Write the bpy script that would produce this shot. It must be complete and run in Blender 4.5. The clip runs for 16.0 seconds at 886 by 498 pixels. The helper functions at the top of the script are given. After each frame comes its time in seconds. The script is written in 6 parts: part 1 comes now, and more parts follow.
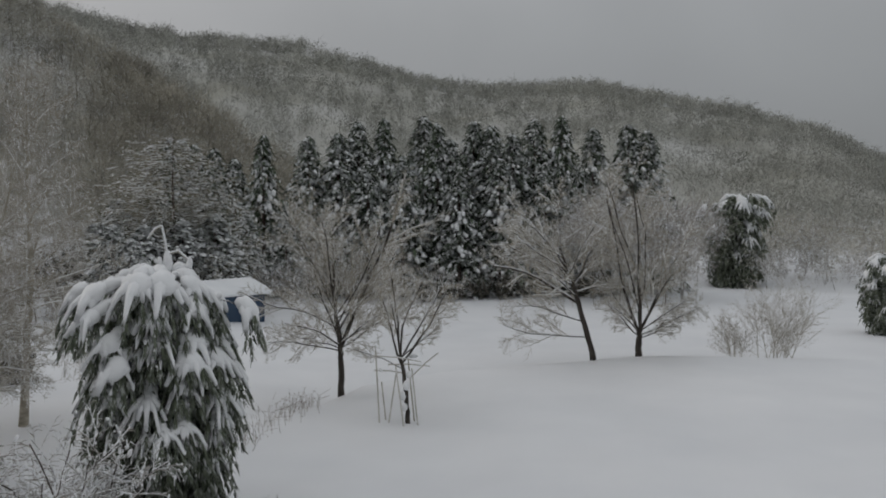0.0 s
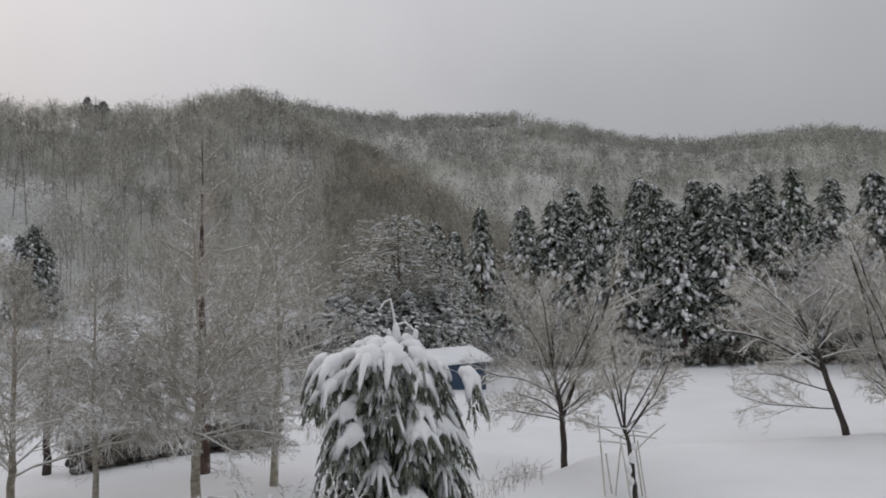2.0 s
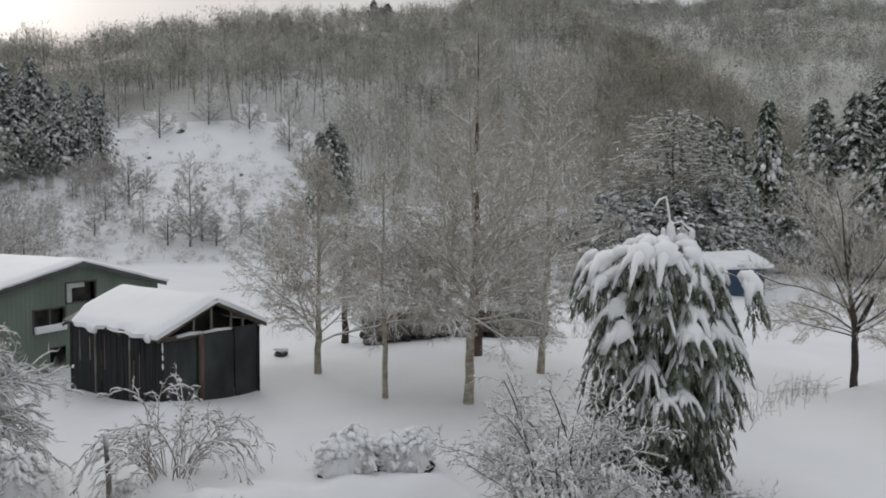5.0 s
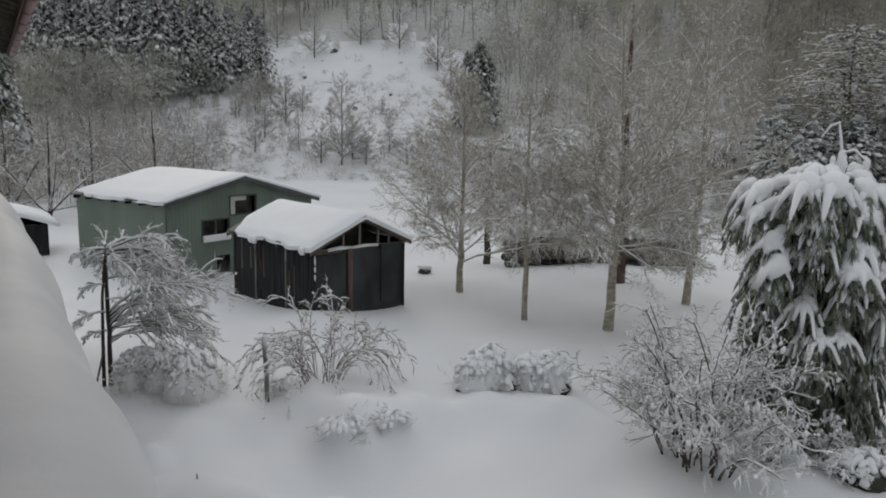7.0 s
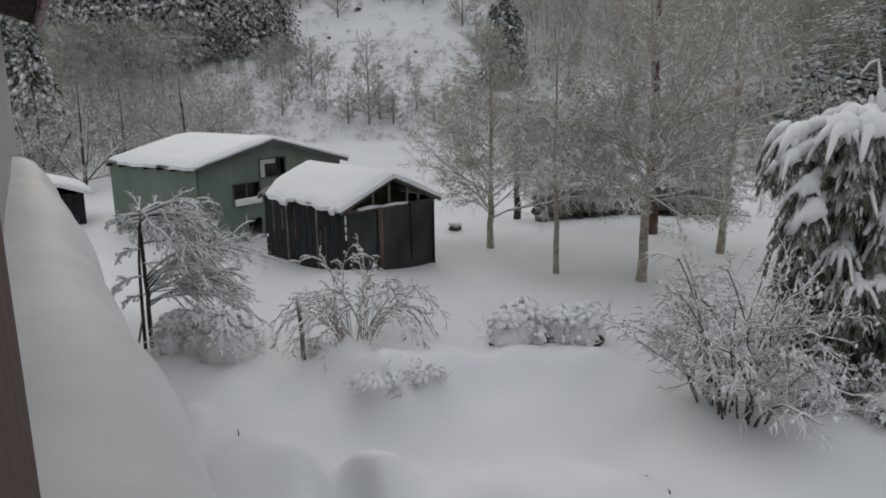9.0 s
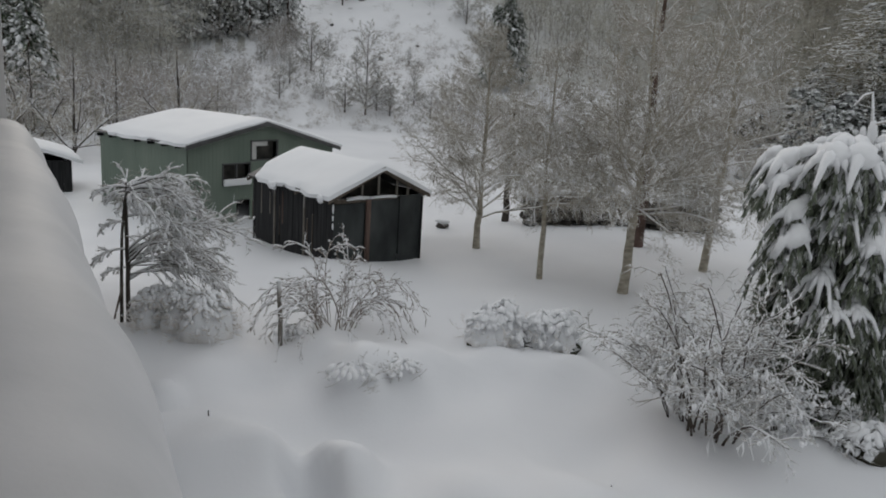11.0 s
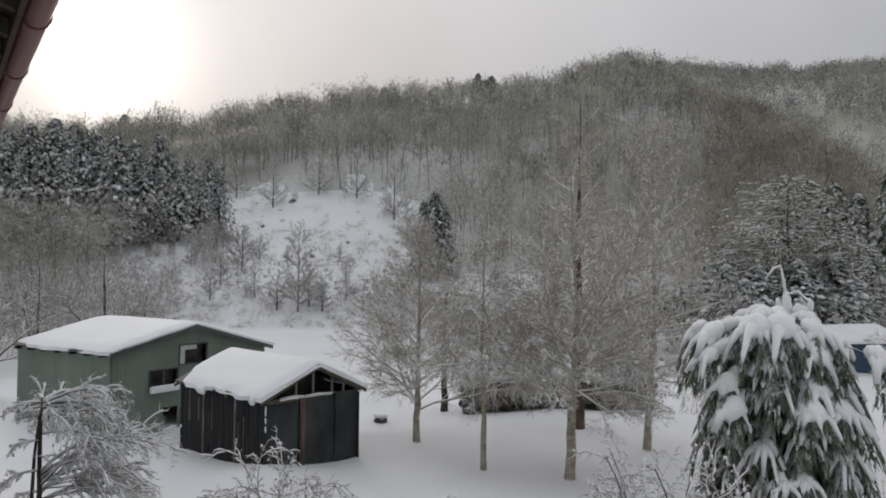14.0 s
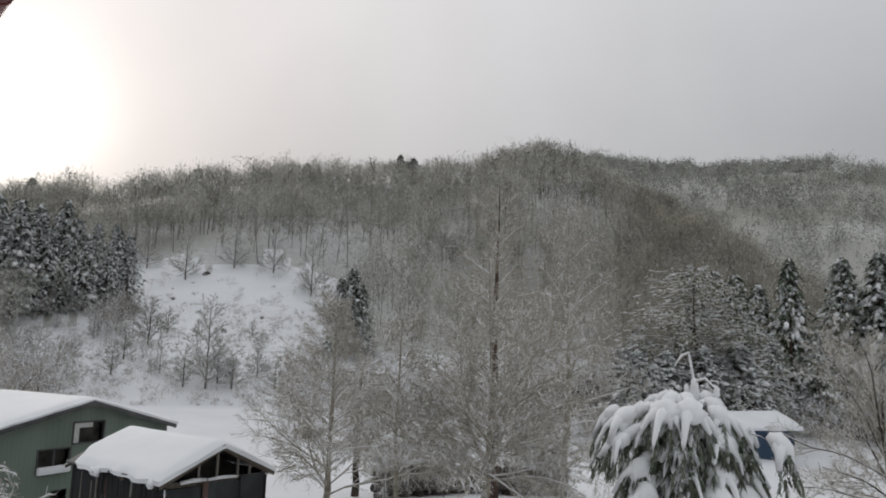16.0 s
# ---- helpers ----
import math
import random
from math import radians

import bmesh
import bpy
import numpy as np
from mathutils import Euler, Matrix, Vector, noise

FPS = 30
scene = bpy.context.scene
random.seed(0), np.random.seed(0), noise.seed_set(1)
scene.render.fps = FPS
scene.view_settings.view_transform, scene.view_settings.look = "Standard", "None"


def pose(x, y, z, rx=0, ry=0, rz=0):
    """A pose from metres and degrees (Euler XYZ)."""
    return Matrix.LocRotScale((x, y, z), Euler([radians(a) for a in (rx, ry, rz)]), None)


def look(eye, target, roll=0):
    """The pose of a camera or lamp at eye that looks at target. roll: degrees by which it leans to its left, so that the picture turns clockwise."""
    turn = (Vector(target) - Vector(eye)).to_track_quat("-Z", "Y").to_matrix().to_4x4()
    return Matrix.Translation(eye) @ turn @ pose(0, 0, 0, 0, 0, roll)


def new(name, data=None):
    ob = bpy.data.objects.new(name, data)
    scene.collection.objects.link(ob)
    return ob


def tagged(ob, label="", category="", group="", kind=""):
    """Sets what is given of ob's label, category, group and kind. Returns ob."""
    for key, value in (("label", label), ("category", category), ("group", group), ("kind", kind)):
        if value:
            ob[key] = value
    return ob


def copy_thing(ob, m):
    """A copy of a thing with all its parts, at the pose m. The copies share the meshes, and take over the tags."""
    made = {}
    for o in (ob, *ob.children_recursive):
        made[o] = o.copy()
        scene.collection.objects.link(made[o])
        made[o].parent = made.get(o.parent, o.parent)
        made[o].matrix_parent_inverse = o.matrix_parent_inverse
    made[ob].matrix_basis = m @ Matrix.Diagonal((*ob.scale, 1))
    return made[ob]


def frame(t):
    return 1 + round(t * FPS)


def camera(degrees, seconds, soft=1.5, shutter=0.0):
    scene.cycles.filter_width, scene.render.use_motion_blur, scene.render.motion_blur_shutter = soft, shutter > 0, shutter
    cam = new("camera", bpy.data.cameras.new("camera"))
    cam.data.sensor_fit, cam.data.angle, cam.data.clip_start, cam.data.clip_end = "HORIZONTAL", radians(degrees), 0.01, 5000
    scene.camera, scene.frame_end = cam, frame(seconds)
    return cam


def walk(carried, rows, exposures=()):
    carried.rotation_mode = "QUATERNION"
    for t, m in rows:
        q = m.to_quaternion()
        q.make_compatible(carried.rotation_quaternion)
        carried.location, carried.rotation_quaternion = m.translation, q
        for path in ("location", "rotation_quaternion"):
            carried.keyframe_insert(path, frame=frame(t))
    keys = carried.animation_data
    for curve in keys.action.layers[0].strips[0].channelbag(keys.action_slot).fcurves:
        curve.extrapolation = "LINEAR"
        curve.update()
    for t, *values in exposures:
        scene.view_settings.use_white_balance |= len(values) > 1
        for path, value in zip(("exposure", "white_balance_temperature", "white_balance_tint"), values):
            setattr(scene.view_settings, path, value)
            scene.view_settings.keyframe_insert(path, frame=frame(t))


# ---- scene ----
EYE = 5.5
cam = camera(60.22, 16.0, soft=1.85)
# seconds, place from the first eye, yaw, pitch, roll
ROWS = [
    (0.0, 0.000, 0.000, -0.000, -0.00, -1.00, -0.00),
    (0.5, -0.006, -0.004, 0.017, 0.46, 1.51, 0.57),
    (1.0, 0.023, -0.081, 0.019, 2.65, 0.96, 0.56),
    (1.5, 0.018, -0.088, 0.045, 9.49, 3.26, 1.12),
    (2.0, 0.015, -0.122, 0.050, 16.18, 4.18, 1.52),
    (2.5, 0.012, -0.130, 0.047, 20.58, 2.89, 1.00),
    (3.0, 0.005, -0.145, 0.042, 25.61, 1.70, 1.61),
    (3.5, -0.022, -0.138, 0.039, 28.03, 0.62, 2.16),
    (4.0, -0.040, -0.124, 0.037, 31.60, -1.51, 0.85),
    (4.5, -0.080, -0.086, 0.015, 34.13, -2.38, 0.42),
    (5.0, -0.096, -0.093, 0.012, 35.99, -3.28, -0.28),
    (5.2, -0.123, -0.069, 0.049, 36.86, -3.73, -0.21),
    (7.3, -0.089, -0.068, 0.010, 47.33, -9.56, -1.04),
    (7.5, -0.082, -0.066, 0.007, 47.36, -9.61, -0.92),
    (8.0, -0.081, -0.068, 0.001, 47.61, -10.52, -0.07),
    (8.4, -0.083, -0.057, -0.012, 45.23, -12.89, 0.31),
    (8.5, -0.084, -0.055, -0.015, 45.53, -12.95, 0.71),
    (8.7, -0.083, -0.052, -0.036, 47.85, -12.37, 2.14),
    (10.8, -0.070, -0.020, -0.032, 48.55, -12.66, -3.83),
    (11.0, -0.068, -0.028, -0.029, 48.79, -12.61, -3.58),
    (11.5, -0.067, -0.031, -0.034, 47.55, -13.20, -2.06),
    (12.0, -0.076, -0.005, -0.026, 46.46, -13.51, -1.46),
    (12.5, -0.084, 0.016, -0.030, 45.56, -11.87, -0.66),
    (13.0, -0.110, 0.046, -0.009, 44.36, -5.50, 0.43),
    (13.5, -0.101, -0.004, -0.011, 43.25, -0.24, 0.19),
    (14.0, -0.115, 0.029, 0.001, 43.65, 1.73, -0.67),
    (14.5, -0.136, 0.038, -0.001, 43.67, 4.67, -2.02),
    (15.0, -0.128, 0.018, 0.006, 41.61, 7.59, -1.86),
    (15.5, -0.137, 0.038, 0.013, 39.50, 8.19, -1.26),
    (16.0, -0.140, 0.027, 0.010, 37.39, 7.80, -2.01),
]
walk(cam, [(t, pose(x, y, EYE + z, 90 + pitch, roll, yaw)) for t, x, y, z, yaw, pitch, roll in ROWS],
     exposures=[(t, stops, 6500, tint) for t, stops, tint in (
         (0.0, -0.08, 10), (1.0, -0.08, 10), (2.0, 0.33, 13), (2.5, 0.49, 13), (3.5, 0.55, 13), (4.5, 0.37, 12), (5.0, 0.39, 11), (7.3, 0.17, 10), (8.7, 0.14, 10),
         (12.6, 0.11, 10), (13.1, 0.09, 11), (13.5, 0.17, 12), (14.5, 0.28, 12), (16.0, 0.30, 11))])

# ---- sky and sun: overcast, the sun low behind thin cloud over the ridge ----
SUN_AZ, SUN_EL = 68.0, 14.5
sun_way = Vector((-math.sin(radians(SUN_AZ)) * math.cos(radians(SUN_EL)), math.cos(radians(SUN_AZ)) * math.cos(radians(SUN_EL)), math.sin(radians(SUN_EL))))
world = bpy.data.worlds.new("winter_sky")
scene.world = world
world.use_nodes = True
wn, wl = world.node_tree.nodes, world.node_tree.links
wn.clear()


def wnode(kind, **values):
    n = wn.new(kind)
    for k, v in values.items():
        setattr(n, k, v)
    return n


coord = wnode("ShaderNodeTexCoord")
dot = wnode("ShaderNodeVectorMath", operation="DOT_PRODUCT")
dot.inputs[1].default_value = sun_way
wl.new(coord.outputs["Generated"], dot.inputs[0])
arc = wnode("ShaderNodeMath", operation="ARCCOSINE", use_clamp=False)
wl.new(dot.outputs["Value"], arc.inputs[0])
half = wnode("ShaderNodeMath", operation="DIVIDE")
half.inputs[1].default_value = math.pi
wl.new(arc.outputs[0], half.inputs[0])
glow = wnode("ShaderNodeValToRGB")
glow.color_ramp.interpolation = "B_SPLINE"
# degrees from the sun, brightness, red and blue against green
stops = [(0, 1.3, 1.06, 0.93), (3, 0.62, 1.05, 0.94), (6, 0.42, 1.055, 0.955), (9, 0.362, 1.055, 0.97), (14, 0.325, 1.05, 0.98), (20, 0.302, 1.035, 0.985), (30, 0.27, 1.015, 1.0),
         (45, 0.242, 0.993, 1.02), (60, 0.213, 0.975, 1.025), (80, 0.194, 0.965, 1.035), (110, 0.194, 0.965, 1.03), (180, 0.21, 0.97, 1.015)]
while len(glow.color_ramp.elements) < len(stops):
    glow.color_ramp.elements.new(0.5)
for el, (deg, c, rg, bg) in zip(glow.color_ramp.elements, stops):
    el.position, el.color = deg / 180, (c * rg, c, c * bg, 1)
clouds = wnode("ShaderNodeTexNoise")
clouds.inputs["Scale"].default_value, clouds.inputs["Detail"].default_value = 3.2, 5
wl.new(coord.outputs["Generated"], clouds.inputs["Vector"])
cl = wnode("ShaderNodeMapRange")
cl.inputs["To Min"].default_value, cl.inputs["To Max"].default_value = 0.86, 1.14
wl.new(clouds.outputs[0], cl.inputs["Value"])
# cloud light grows towards the zenith
sep = wnode("ShaderNodeSeparateXYZ")
wl.new(coord.outputs["Generated"], sep.inputs[0])
zen = wnode("ShaderNodeMapRange")
zen.inputs["From Min"].default_value, zen.inputs["From Max"].default_value = 0.0, 1.0
zen.inputs["To Min"].default_value, zen.inputs["To Max"].default_value = 1.0, 3.4
wl.new(sep.outputs[2], zen.inputs["Value"])
both_ = wnode("ShaderNodeMath", operation="MULTIPLY")
wl.new(zen.outputs[0], both_.inputs[0])
wl.new(cl.outputs[0], both_.inputs[1])
mul = wnode("ShaderNodeVectorMath", operation="SCALE")
wl.new(half.outputs[0], glow.inputs[0])
wl.new(glow.outputs[0], mul.inputs[0])
wl.new(both_.outputs[0], mul.inputs["Scale"])
sky = wnode("ShaderNodeTexSky", sky_type="NISHITA", sun_disc=False, sun_elevation=radians(SUN_EL), sun_rotation=radians(-SUN_AZ))
bg_sky = wnode("ShaderNodeBackground")
bg_sky.inputs[1].default_value = 0.003
bg_cloud = wnode("ShaderNodeBackground")
bg_cloud.inputs[1].default_value = 1.0
both = wnode("ShaderNodeAddShader")
wout = wnode("ShaderNodeOutputWorld")
wl.new(sky.outputs[0], bg_sky.inputs[0])
wl.new(mul.outputs[0], bg_cloud.inputs[0])
wl.new(bg_sky.outputs[0], both.inputs[0])
wl.new(bg_cloud.outputs[0], both.inputs[1])
wl.new(both.outputs[0], wout.inputs[0])
sun = bpy.data.lights.new("sun", "SUN")
sun.energy, sun.angle, sun.color = 0.5, radians(14), (1.0, 0.93, 0.84)
sun_ob = new("sun", sun)
sun_ob.matrix_world = look(sun_way * 300, (0, 0, 0))

# ---- materials ----


def material(name, rough=0.8, metal=0.0):
    m = bpy.data.materials.new(name)
    m.use_nodes = True
    b = m.node_tree.nodes["Principled BSDF"]
    b.inputs["Roughness"].default_value, b.inputs["Metallic"].default_value = rough, metal
    b.inputs["Specular IOR Level"].default_value = 0.25
    return m, m.node_tree.nodes, m.node_tree.links, b


def noise_node(n, l, scale, detail=4, kind="Object", stretch=None):
    tc = n.new("ShaderNodeTexCoord")
    tx = n.new("ShaderNodeTexNoise")
    tx.inputs["Scale"].default_value, tx.inputs["Detail"].default_value = scale, detail
    if stretch:
        mp = n.new("ShaderNodeMapping")
        mp.inputs["Scale"].default_value = stretch
        l.new(tc.outputs[kind], mp.inputs[0])
        l.new(mp.outputs[0], tx.inputs["Vector"])
    else:
        l.new(tc.outputs[kind], tx.inputs["Vector"])
    return tx


def ramp(n, l, src, stops):
    r = n.new("ShaderNodeValToRGB")
    while len(r.color_ramp.elements) < len(stops):
        r.color_ramp.elements.new(0.5)
    for el, (p, c) in zip(r.color_ramp.elements, stops):
        el.position, el.color = p, (*c, 1)
    l.new(src, r.inputs[0])
    return r


def mixed(n, l, fac, a, b):
    m = n.new("ShaderNodeMix")
    m.data_type = "RGBA"
    for s, v in ((m.inputs[0], fac), (m.inputs[6], a), (m.inputs[7], b)):
        if isinstance(v, (int, float)):
            s.default_value = v
        elif isinstance(v, tuple):
            s.default_value = (*v, 1)
        else:
            l.new(v, s)
    return m.outputs[2]


def bump(n, l, b, src, strength, dist):
    bp = n.new("ShaderNodeBump")
    bp.inputs["Strength"].default_value, bp.inputs["Distance"].default_value = strength, dist
    l.new(src, bp.inputs["Height"])
    l.new(bp.outputs[0], b.inputs["Normal"])


def snow_amount(n, l, low, high, patch_scale=3.0, patch=0.5):
    """How much snow lies on a face: by how far it looks up, broken by noise."""
    g = n.new("ShaderNodeNewGeometry")
    s = n.new("ShaderNodeSeparateXYZ")
    l.new(g.outputs["Normal"], s.inputs[0])
    tx = noise_node(n, l, patch_scale, 3)
    a = n.new("ShaderNodeMath")
    a.operation = "MULTIPLY_ADD"
    l.new(tx.outputs[0], a.inputs[0])
    a.inputs[1].default_value = patch
    l.new(s.outputs[2], a.inputs[2])
    mr = n.new("ShaderNodeMapRange")
    mr.inputs["From Min"].default_value, mr.inputs["From Max"].default_value = low + patch / 2, high + patch / 2
    l.new(a.outputs[0], mr.inputs["Value"])
    return mr.outputs[0]


SNOW_A, SNOW_B = (0.755, 0.77, 0.79), (0.835, 0.845, 0.86)


def snow_material(name, scale=0.6, relief=0.25, dist=0.05, a=SNOW_A, b_=SNOW_B):
    m, n, l, b = material(name, 0.65)
    big, fine = noise_node(n, l, scale, 3), noise_node(n, l, 14, 4)
    l.new(ramp(n, l, big.outputs[0], [(0.3, a), (0.7, b_)]).outputs[0], b.inputs["Base Color"])
    bump(n, l, b, fine.outputs[0], relief, dist)
    return m


def mat_coated(name, a, b_, scale, low, high, rough=0.85, stretch=None, relief=0.4, patch=0.5, pscale=3.0, island=False):
    """A surface of two tones with snow on what looks up."""
    m, n, l, b = material(name, rough)
    tx = noise_node(n, l, scale, 5, stretch=stretch)
    col = ramp(n, l, tx.outputs[0], [(0.3, a), (0.7, b_)]).outputs[0]
    if island:
        g = n.new("ShaderNodeNewGeometry")
        mr = n.new("ShaderNodeMapRange")
        mr.inputs["To Min"].default_value, mr.inputs["To Max"].default_value = 0.65, 1.35
        l.new(g.outputs["Random Per Island"], mr.inputs["Value"])
        sc = n.new("ShaderNodeVectorMath")
        sc.operation = "SCALE"
        l.new(col, sc.inputs[0])
        l.new(mr.outputs[0], sc.inputs["Scale"])
        col = sc.outputs[0]
    if low is not None:
        col = mixed(n, l, snow_amount(n, l, low, high, pscale, patch), col, SNOW_B)
    l.new(col, b.inputs["Base Color"])
    if relief:
        bump(n, l, b, tx.outputs[0], relief, 0.02)
    return m


M_SNOW = snow_material("snow", 0.5, 0.10, 0.03)
M_SNOW_CLUMP = snow_material("snow_clump", 2.0, 0.3, 0.03, (0.81, 0.818, 0.83), (0.87, 0.876, 0.885))
# grainy snow, with the eave's shade put into its greyer base colour
M_SNOW_EAVE_SHADE = snow_material("grainy_eave_shaded_snow", 1.5, 0.12, 0.02, (0.58, 0.59, 0.605), (0.66, 0.665, 0.68))
M_GROUND = snow_material("snow_ground", 0.25, 0.06, 0.04, (0.742, 0.752, 0.773), (0.80, 0.808, 0.826))
M_BARK = mat_coated("dark_bark", (0.032, 0.027, 0.024), (0.08, 0.069, 0.058), 9, 0.35, 0.75, stretch=(1, 1, 0.25))
M_STEM = mat_coated("dark_stems", (0.05, 0.04, 0.034), (0.12, 0.098, 0.082), 7, 0.2, 0.6)
M_BIRCH = mat_coated("pale_bark", (0.22, 0.198, 0.158), (0.48, 0.44, 0.365), 5, 0.45, 0.8, stretch=(1, 1, 2.2))
M_REDBARK = mat_coated("reddish_bark", (0.06, 0.04, 0.033), (0.15, 0.10, 0.085), 7, 0.45, 0.8, stretch=(1, 1, 0.3))
M_TWIG = mat_coated("snowy_twigs", (0.315, 0.287, 0.234), (0.50, 0.466, 0.398), 4, -0.14, 0.48, relief=0)
M_TWIG_SNOWY = mat_coated("bare_twigs_under_snow", (0.18, 0.148, 0.122), (0.31, 0.265, 0.225), 4, -0.15, 0.35, relief=0)
M_TWIG_WHITE = mat_coated("frosted_twigs", (0.155, 0.13, 0.092), (0.30, 0.262, 0.20), 4, -0.62, 0.1, relief=0)


def brushy_snow(name, cover, patch, grain=1.0, tint=1.0):
    """Snow on the forest floor, broken by low brush and fallen branches."""
    m, n, l, b = material(name, 0.85)
    fine, wide = noise_node(n, l, 1.3, 5), noise_node(n, l, 0.022, 3)
    add = n.new("ShaderNodeMath")
    add.operation = "MULTIPLY_ADD"
    l.new(wide.outputs[0], add.inputs[0])
    add.inputs[1].default_value = patch
    soft = n.new("ShaderNodeMath")
    soft.operation = "MULTIPLY"
    soft.inputs[1].default_value = grain
    l.new(fine.outputs[0], soft.inputs[0])
    l.new(soft.outputs[0], add.inputs[2])
    mr = n.new("ShaderNodeMapRange")
    mid = 0.5 * grain + 0.5 * patch
    mr.inputs["From Min"].default_value, mr.inputs["From Max"].default_value = mid - 0.22, mid + 0.22
    mr.inputs["To Min"].default_value, mr.inputs["To Max"].default_value = max(0, cover - 0.35), min(1, cover + 0.35)
    l.new(add.outputs[0], mr.inputs["Value"])
    brush = ramp(n, l, fine.outputs[0], [(0.35, (0.20 * tint, 0.195 * tint, 0.162 * tint)), (0.65, (0.34 * tint, 0.333 * tint, 0.285 * tint))]).outputs[0]
    l.new(mixed(n, l, mr.outputs[0], (0.78, 0.79, 0.805), brush), b.inputs["Base Color"])
    bump(n, l, b, fine.outputs[0], 0.6, 0.3)
    return m


M_FLOOR = brushy_snow("wood_floor", 0.50, 1.3, 0.6)
M_FLOOR_FAR = brushy_snow("far_wood_floor", 0.86, 1.2, 0.25, 1.2)


def mat_wood(name, a, b_, white):
    """Fine bare branches, a share of them carrying snow."""
    m, n, l, b = material(name, 0.9)
    tx = noise_node(n, l, 0.03, 3)
    g = n.new("ShaderNodeNewGeometry")
    col = mixed(n, l, g.outputs["Random Per Island"], a, b_)
    tree = noise_node(n, l, 0.13, 2)
    tone = n.new("ShaderNodeMapRange")
    tone.inputs["From Min"].default_value, tone.inputs["From Max"].default_value = 0.3, 0.7
    tone.inputs["To Min"].default_value, tone.inputs["To Max"].default_value = 0.6, 1.35
    l.new(tree.outputs[0], tone.inputs["Value"])
    sc = n.new("ShaderNodeVectorMath")
    sc.operation = "SCALE"
    l.new(col, sc.inputs[0])
    l.new(tone.outputs[0], sc.inputs["Scale"])
    col = sc.outputs[0]
    mr = n.new("ShaderNodeMapRange")
    mr.inputs["From Min"].default_value, mr.inputs["From Max"].default_value = 0.35, 0.65
    mr.inputs["To Min"].default_value, mr.inputs["To Max"].default_value = 1 - white * 1.5, 1 - white * 0.5
    l.new(tx.outputs[0], mr.inputs["Value"])
    mul_ = n.new("ShaderNodeMath")
    mul_.operation = "GREATER_THAN"
    fr = n.new("ShaderNodeMath")
    fr.operation = "FRACT"
    m10 = n.new("ShaderNodeMath")
    m10.operation = "MULTIPLY"
    m10.inputs[1].default_value = 17.0
    l.new(g.outputs["Random Per Island"], m10.inputs[0])
    l.new(m10.outputs[0], fr.inputs[0])
    l.new(fr.outputs[0], mul_.inputs[0])
    l.new(mr.outputs[0], mul_.inputs[1])
    l.new(mixed(n, l, mul_.outputs[0], col, SNOW_A), b.inputs["Base Color"])
    return m


M_TRUNKS = mat_coated("grey_brown_trunks", (0.15, 0.136, 0.118), (0.27, 0.248, 0.217), 0.4, None, None, 0.9, relief=0)
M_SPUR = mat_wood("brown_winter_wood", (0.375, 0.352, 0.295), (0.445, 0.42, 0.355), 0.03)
# hillside wood tones raised, so that some haze is in the colour
M_FOREST = mat_wood("winter_wood", (0.405, 0.394, 0.345), (0.475, 0.464, 0.41), 0.06)
M_FOREST_FAR = mat_wood("far_winter_wood", (0.368, 0.37, 0.337), (0.406, 0.408, 0.374), 0.01)
M_HOAR = mat_wood("hoar_wood", (0.34, 0.325, 0.285), (0.52, 0.50, 0.445), 0.3)
M_BRUSH = mat_wood("frosted_brush", (0.272, 0.25, 0.228), (0.435, 0.406, 0.374), 0.25)
M_NEEDLE = mat_coated("cedar_needles", (0.05, 0.068, 0.045), (0.108, 0.134, 0.085), 3, 0.75, 1.0, relief=0, island=True)
# cedar needles again, haze and backlight glare put into a paler grey-green
M_NEEDLE_GLARE = mat_coated("glare_paled_cedar_needles", (0.085, 0.098, 0.08), (0.165, 0.18, 0.145), 3, 0.6, 1.0, relief=0, island=True)
M_NEEDLE_NEAR = mat_coated("drooping_needles", (0.075, 0.09, 0.063), (0.17, 0.19, 0.135), 6, 0.56, 1.05, relief=0, island=True)
M_PINE = mat_coated("pine_needles", (0.115, 0.118, 0.07), (0.26, 0.246, 0.16), 3, 0.55, 1.0, relief=0, island=True)
M_PINE_TWIG = mat_coated("olive_brown_boughs", (0.24, 0.213, 0.155), (0.42, 0.38, 0.29), 3, 0.25, 0.95, relief=0)
M_GREEN = mat_coated("green_sheet_metal", (0.145, 0.185, 0.152), (0.19, 0.23, 0.19), 1.1, None, None, 0.6, (1, 1, 0.3), 0.05)
M_BLUE = mat_coated("blue_sheet_metal", (0.035, 0.065, 0.115), (0.055, 0.09, 0.145), 1.2, None, None, 0.5, (1, 1, 0.3), 0.05)
M_BOARD = mat_coated("blackened_boards", (0.010, 0.011, 0.012), (0.035, 0.035, 0.036), 3, 0.7, 1.0, 0.85, (4, 4, 0.3), 0.5)
M_REDPOST = mat_coated("weathered_reddish_post", (0.085, 0.055, 0.045), (0.17, 0.12, 0.10), 5, None, None, 0.85, (3, 3, 0.3), 0.4)
M_SHEET = mat_coated("blue_black_sheet", (0.012, 0.015, 0.016), (0.06, 0.067, 0.066), 1.1, None, None, 0.55, (1, 1, 0.6), 0.15)
M_WOOD = mat_coated("weathered_wood", (0.06, 0.05, 0.042), (0.15, 0.125, 0.10), 5, 0.6, 0.95, 0.85, (3, 3, 0.3), 0.4)
M_GREYWOOD = mat_coated("grey_post", (0.12, 0.11, 0.095), (0.26, 0.24, 0.21), 5, 0.5, 0.9, 0.85, (3, 3, 0.3), 0.3)
M_FROST = mat_coated("hoar_frosted_twigs", (0.60, 0.55, 0.49), (0.82, 0.775, 0.72), 9, -0.5, 0.25, relief=0.3)
